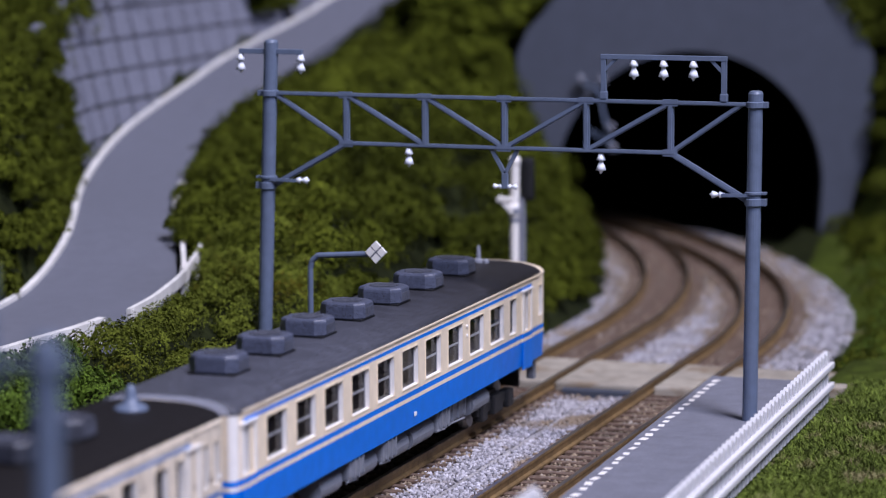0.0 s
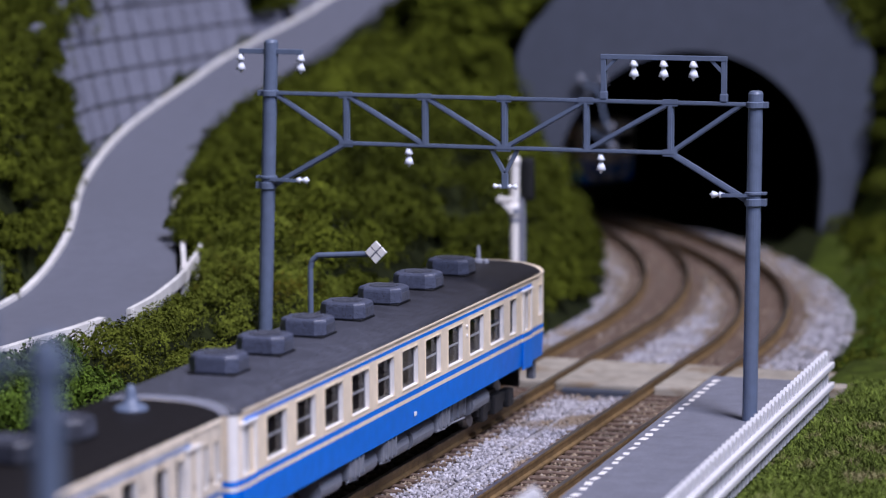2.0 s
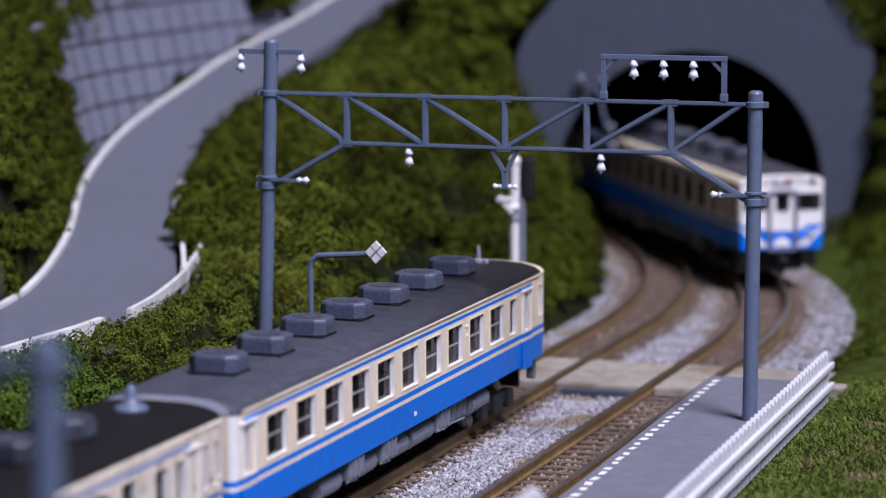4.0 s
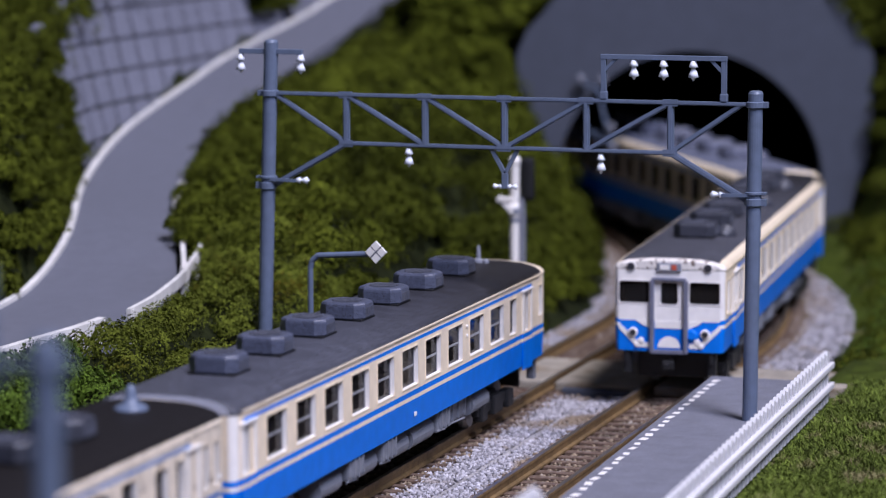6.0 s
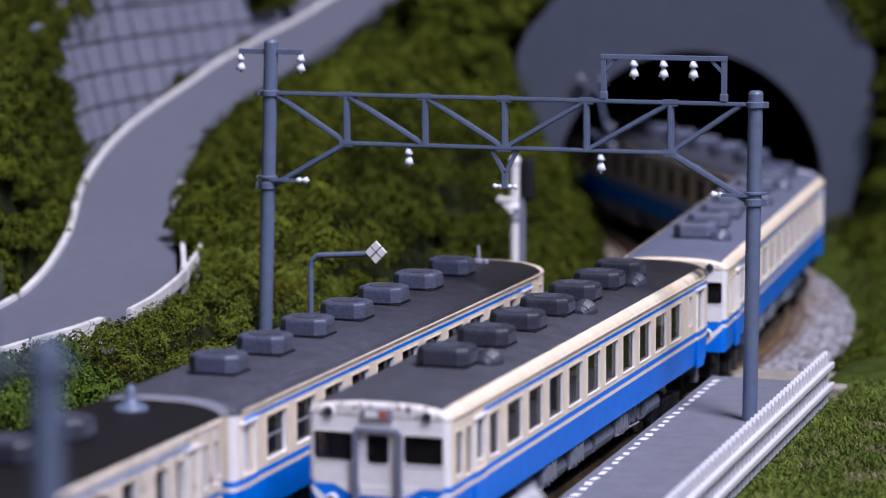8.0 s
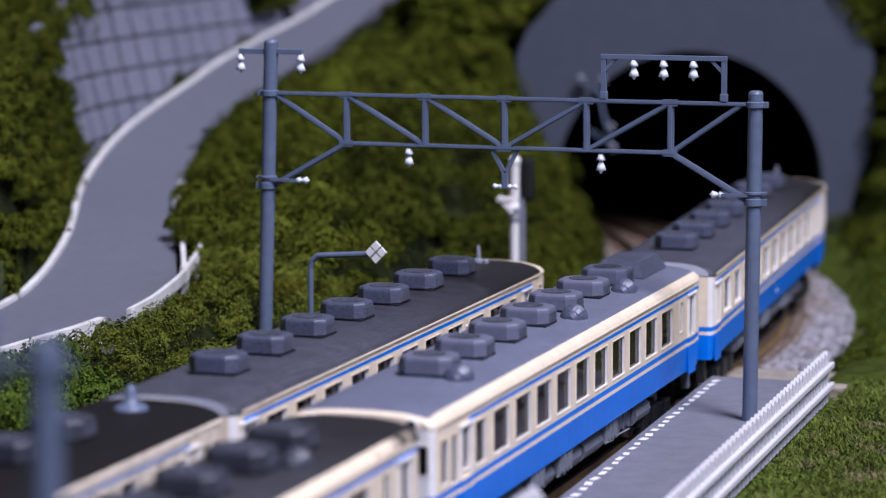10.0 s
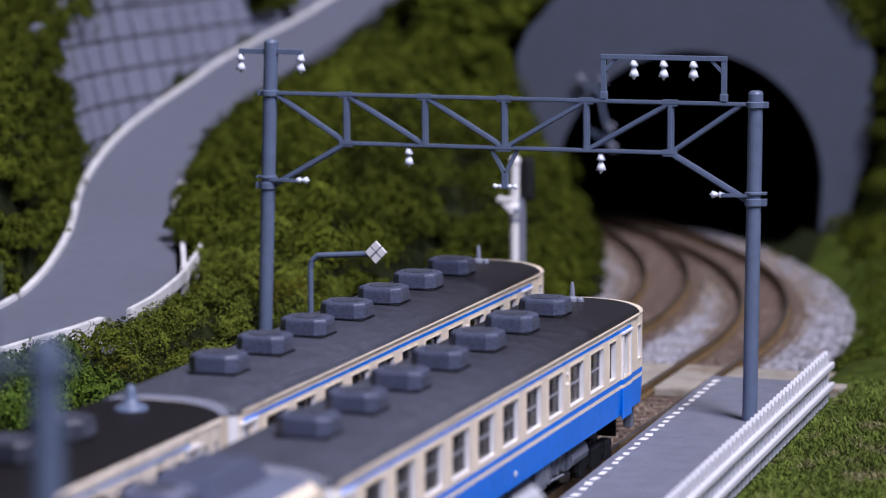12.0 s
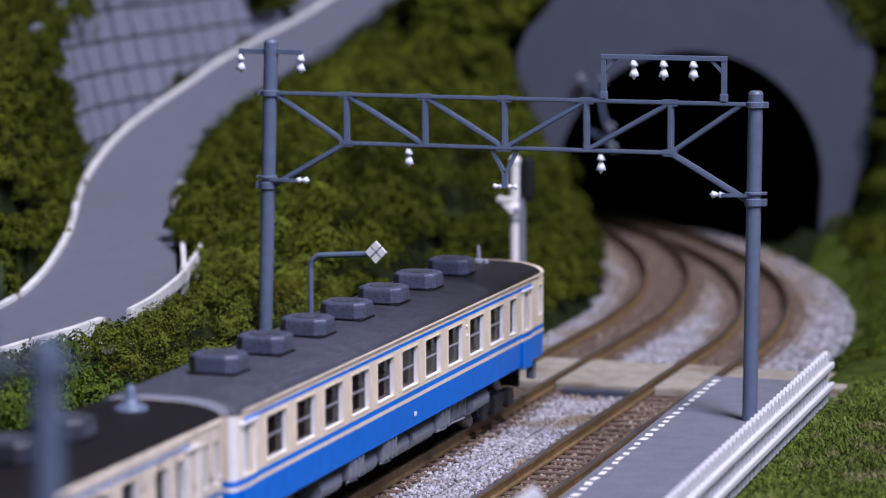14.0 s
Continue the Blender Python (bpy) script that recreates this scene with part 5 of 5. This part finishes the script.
def planting():
    rng = np.random.default_rng(11)

    def sample(n, x0, x1, y0, y1, want):
        x, y = rng.uniform(x0, x1, n), rng.uniform(y0, y1, n)
        z, hole = hill(x, y)
        d2 = ((x[:, None] - ROADN[None, :, 0]) ** 2 + (y[:, None] - ROADN[None, :, 1]) ** 2)
        i = d2.argmin(1)
        dist = np.sqrt(d2.min(1))
        tang = ROADN[np.minimum(i + 1, len(ROADN) - 1)] - ROADN[np.maximum(i - 1, 0)]
        side = (x - ROADN[i, 0]) * tang[:, 1] - (y - ROADN[i, 1]) * tang[:, 0]
        sd = (x - PORTAL_AT.x) * PN.x + (y - PORTAL_AT.y) * PN.y
        s = (x - PORTAL_AT.x) * PS.x + (y - PORTAL_AT.y) * PS.y
        k = want(x, y, z, dist, side, sd, s) & ~hole
        return np.stack([x, y, z], -1)[k], dist[k]

    def main(x, y, z, dist, side, sd, s):
        return (side > 0) & (dist > road_right(y) + 3.0 + 2.5 * (y < 150) + 2.5 * (y < 104) + 5.0 * sstep(225, 285, y)) & (track_off(x, y, XL, YL, RL_) < -15.8) & ((sd < -1.5) | (s < -76)) & (x > -118)
    p, d = sample(9500, -118, -12, -30, 450, main)
    near = p[:, 1] < 150
    size = np.random.default_rng(5).gamma(9.0, 0.5, len(p)) + 0.8
    size = np.minimum(np.minimum(size, 7.0), 1.2 + np.where(p[:, 1] < 150, 0.3, 0.5) * np.maximum(d - road_right(p[:, 1]), 0.6))
    size = np.minimum(size, 1.3 + 0.5 * (-track_off(p[:, 0], p[:, 1], XL, YL, RL_) - 14.5))
    q, sz = spaced(p[near], size[near], 1.25, 0.45)
    low = q[:, 1] < 64
    clump_field("hedge_foliage", "green foam bushes along the line side", q[~low], sz[~low], M["leaf_near"], 1700, 0.27, 1)
    clump_field("grass_tufts", "bright green grass tufts below the bushes", q[low], sz[low], M["tuft"], 1300, 0.36, 23)
    low = 1 - 0.45 * sstep(235, 285, p[:, 1]) * (d < road_right(p[:, 1]) + 18)
    q, sz = spaced(p[~near], (size * low)[~near] * 1.2, 1.2, 0.5)
    clump_field("hillside_foliage", "olive foam foliage covering the hillside", q, sz, M["leaf"], 1100, 0.46, 2)

    def above(x, y, z, dist, side, sd, s):
        return (side < 0) & (dist > road_left(y) + 2.5) & (y < 206) & (x > -190)
    p, d = sample(4000, -190, -80, 60, 212, above)
    k = [i for i, r in enumerate(ROADP) if 40 < r.y < 213]
    pick, u = rng.choice(k, 1500), rng.uniform(0, 1, 1500)
    tang = ROADN[pick + 1] - ROADN[pick - 1]
    nrm = np.stack([-tang[:, 1], tang[:, 0]], -1) / np.hypot(tang[:, 0], tang[:, 1])[:, None]
    o = road_left(ROADN[pick, 1]) + 3.5 + 8 * u
    p = np.concatenate([p, np.stack([ROADN[pick, 0] + nrm[:, 0] * o, ROADN[pick, 1] + nrm[:, 1] * o, ROADN[pick, 2] + 1 + 27 * u], -1)])
    q, sz = spaced(p[::-1], rng.uniform(2.6, 4.6, len(p)), 0.7, 0.1)
    clump_field("hillside_foliage", "olive foam foliage above the road", q, sz, M["leaf"], 600, 0.5, 3)

    def crest(x, y, z, dist, side, sd, s):
        return (side < 0) & (dist > road_left(y) + 9.5) & (y >= 203) & (dist < road_left(y) + 40)
    p, d = sample(2600, -190, -120, 203, 300, crest)
    q, sz = spaced(p, rng.uniform(3, 5.5, len(p)), 1.0)
    clump_field("crest_foliage", "olive foam foliage on top of the block wall", q, sz, M["leaf"], 500, 0.55, 4)
    # bushes hanging over the wall's top and its lower end, one over the kerb, one at the bend
    u, v = rng.uniform(0, 1, (2, 190))
    y = 194 + 64 * u
    k = np.searchsorted(ROADN[:, 1], y)
    h = np.where(u < 0.4, 29 * v, 22 + 9 * v + 6 * np.sin(u * 23))
    keep = (u > 0.4) | (v > (y - 200) / 26)
    q = np.stack([ROADN[k, 0] - road_left(y) - 4.0 - h * 0.24 - 3.0 * (u > 0.4), y, ROADN[k, 2] + h], -1)[keep]
    clump_field("crest_foliage", "olive foam foliage hanging over the block wall", q, rng.uniform(2.0, 3.8, len(q)), M["leaf"], 500, 0.5, 14)
    q = np.stack([rng.uniform(-131, -126.5, 16), rng.uniform(321, 342, 16), rng.uniform(55, 61, 16)], -1)
    clump_field("kerb_bush", "olive foam bush hanging over the kerb", q, rng.uniform(2.2, 3.4, 16), M["leaf"], 500, 0.5, 15)
    q = np.stack([rng.uniform(-76, -69, 14), rng.uniform(150, 160, 14), rng.uniform(22, 25.5, 14)], -1)
    clump_field("bend_bush", "olive foam bush growing over the road bend", q, rng.uniform(1.6, 2.6, 14), M["leaf"], 600, 0.4, 16)

    def right(x, y, z, dist, side, sd, s):
        return (track_off(x, y, XR, YR, RR_) > 19) & (sd < -0.5) & (sd > -45) & (s > 6)
    p, d = sample(2600, 0, 135, 280, 440, right)
    q, sz = spaced(p, rng.uniform(2.5, 5.5, len(p)), 1.0)
    clump_field("portal_foliage", "olive foam foliage beside the tunnel front", q, sz, M["leaf"], 600, 0.55, 6)

    # the slope's foliage laps over the wall's near edge
    Z = rng.uniform(-2, 56, 170)
    S = np.interp(Z, [0, 13, 24, 34, 42, 49, 56], [-62, -62, -64.5, -70, -72.5, -74, -67]) - 2.6 - rng.gamma(1.5, 2.0, 170)
    D = rng.uniform(-4, -1, 170)
    q = np.stack([PORTAL_AT.x + S * PS.x + D * PN.x, PORTAL_AT.y + S * PS.y + D * PN.y, Z], -1)
    clump_field("portal_foliage", "olive foam foliage lapping over the tunnel front", q, rng.uniform(2.0, 3.2, 170), M["leaf"], 400, 0.5, 17)
    S, Z = rng.uniform(-96, 34, 1500), rng.uniform(6, 74, 1500)
    out = (Z > 47 + (S + 76) * 14 / 13) & (S < -60) | (Z > 60 - (S - 2) * 13.5 / 12.5) & (S > 3) | (S > 15.5) | (S < -77)
    S, Z = S[out], Z[out]
    q = np.stack([PORTAL_AT.x + S * PS.x + 1.5 * PN.x, PORTAL_AT.y + S * PS.y + 1.5 * PN.y, Z], -1)
    clump_field("portal_foliage", "olive foam foliage round the tunnel front", q, rng.uniform(2.2, 4.2, len(q)), M["leaf"], 220, 0.55, 10)
    x, y = rng.uniform(20, 130, 2600), rng.uniform(-30, 330, 2600)
    ok = ~((y > 143) & (y < 186) & (x < 80)) & ((x > 54 + 0.0277 * (138 - y)) | (y > 186)) & (track_off(x, y, XR, YR, RR_) > rng.normal(20.5, 1.2, 2600)) & ((x - PORTAL_AT.x) * PN.x + (y - PORTAL_AT.y) * PN.y < -2)
    x, y = x[ok], y[ok]
    z, hole = hill(x, y)
    far = y > 184
    sz = rng.uniform(1.0, 2.6, len(x))
    q = np.stack([x, y, z - 0.7], -1)
    m = 1500
    my = rng.uniform(10, 152, m)
    mx = 52.5 + 0.0277 * (138 - my) + rng.uniform(0, 34, m)
    mz, hole = hill(mx, my)
    clump_field("moss", "fine green moss filling the turf", np.stack([mx, my, mz - 0.2 + 0.9 * np.sin(mx / 5) * np.sin(my / 7)], -1), rng.uniform(0.7, 1.9, m), M["grass"], 260, 0.2, 19)
    clump_field("moss", "low green moss lumps in the turf", q[~far], sz[~far], M["grass"], 170, 0.3, 12)
    # far moss takes a darker colour for the shaded bank near the portal
    clump_field("moss", "green moss lumps coloured darker for the shade beside the curving track", q[far], sz[far], M["leaf"], 110, 0.4, 18)
    tufts = np.array([(-104.0, 228.0, 31.3), (-106.5, 219.0, 29.6)])
    clump_field("road_tuft", "tiny olive tufts growing on the road", tufts, np.array([1.2, 0.8]), M["leaf"], 60, 0.35, 9)

    # turf: upright fibres
    n = 120000
    x, y = rng.uniform(20, 135, n), rng.uniform(-40, 330, n)
    keep = rng.uniform(0, 1, n) < np.where(y < 145, 1, 0.5)
    x, y = x[keep], y[keep]
    ok = ~((y > 143) & (y < 184) & (x < 78)) & ((x > 51 + 0.0277 * (138 - y)) | (y > 186)) & (track_off(x, y, XR, YR, RR_) > rng.normal(20, 1.0, len(x))) & ((x - PORTAL_AT.x) * PN.x + (y - PORTAL_AT.y) * PN.y < -2)
    x, y = x[ok], y[ok]
    z, hole = hill(x, y)
    ny = rng.uniform(10, 152, 70000)
    nx = 51.5 + 0.0277 * (138 - ny) + rng.uniform(0, 36, 70000)
    nz, hole = hill(nx, ny)
    x, y, z = np.concatenate([x, nx]), np.concatenate([y, ny]), np.concatenate([z, nz + rng.uniform(0.2, 1.6, 70000)])
    n = len(x)
    base = np.stack([x, y, z + 0.3], -1)
    lean = rng.normal(scale=0.9, size=(n, 3))
    lean[:, 2] = rng.uniform(0.3, 1.1, n)
    lean /= np.linalg.norm(lean, axis=1, keepdims=True)
    h = rng.uniform(0.35, 1.35, (n, 1))
    w = rng.normal(size=(n, 3))
    w[:, 2] = 0
    w = w / np.linalg.norm(w, axis=1, keepdims=True) * 0.14
    tip = base + lean * h
    v = np.stack([base - w, base + w, tip + w * 0.4, tip - w * 0.4], 1)
    # far turf likewise: the bank's shade is put into a darker material
    far = y > 184
    for pick, material, label in ((~far, M["grass"], "short green turf fibres with straw patches"), (far, M["tuft"], "green turf fibres coloured darker for the shade beside the curving track")):
        tagged(fast("turf", v[pick].reshape(-1, 3), np.arange(pick.sum() * 4).reshape(-1, 4), material), label, "grass", kind="stuff")


planting()
stones()


# ---- what moves: the three coupled cars run out of the tunnel and past ----
# time and place of the train's front along its track
RUN = [(0.0, 560.0), (1.0, 490.5), (2.0, 421.0), (3.0, 351.0), (4.0, 283.3), (5.0, 216.2), (5.5, 182.0), (6.0, 147.7), (6.5, 114.8), (7.0, 77.8), (7.5, 40.3), (8.0, 5.0), (9.0, -68.5), (10.0, -144.8), (10.5, -187.8), (11.0, -232.3), (11.5, -277.6), (12.0, -322.6), (12.5, -367.4), (13.0, -412.0), (13.5, -460.0), (14.0, -508.0)]


def front_at(t):
    ts, ss = [r[0] for r in RUN], [r[1] for r in RUN]
    i = max(k for k in range(len(ts) - 1) if ts[k] <= t)
    m = [(ss[min(k + 1, len(ss) - 1)] - ss[max(k - 1, 0)]) / (ts[min(k + 1, len(ts) - 1)] - ts[max(k - 1, 0)]) for k in (i, i + 1)]
    h = ts[i + 1] - ts[i]
    u = (t - ts[i]) / h
    return (2 * u ** 3 - 3 * u ** 2 + 1) * ss[i] + (u ** 3 - 2 * u ** 2 + u) * h * m[0] + (-2 * u ** 3 + 3 * u ** 2) * ss[i + 1] + (u ** 3 - u ** 2) * h * m[1]


def car_pose(s):
    """Pose of a car whose front end is at length s: it rides on its two bogies."""
    a, b = track(s + 22)[0], track(s + LEN - 22)[0]
    d = (b - a).normalized()
    ang = math.degrees(math.atan2(-d.x, d.y))
    o = a - d * 22
    return pose(o.x * K, o.y * K, 0, 0, 0, ang)


def motions():
    for k, key in enumerate(("lead", "mid", "tail")):
        walk(CARS[key], [(i * 0.25, car_pose(front_at(i * 0.25) + (0.0, 143.8, 285.4)[k])) for i in range(57)])


motions()
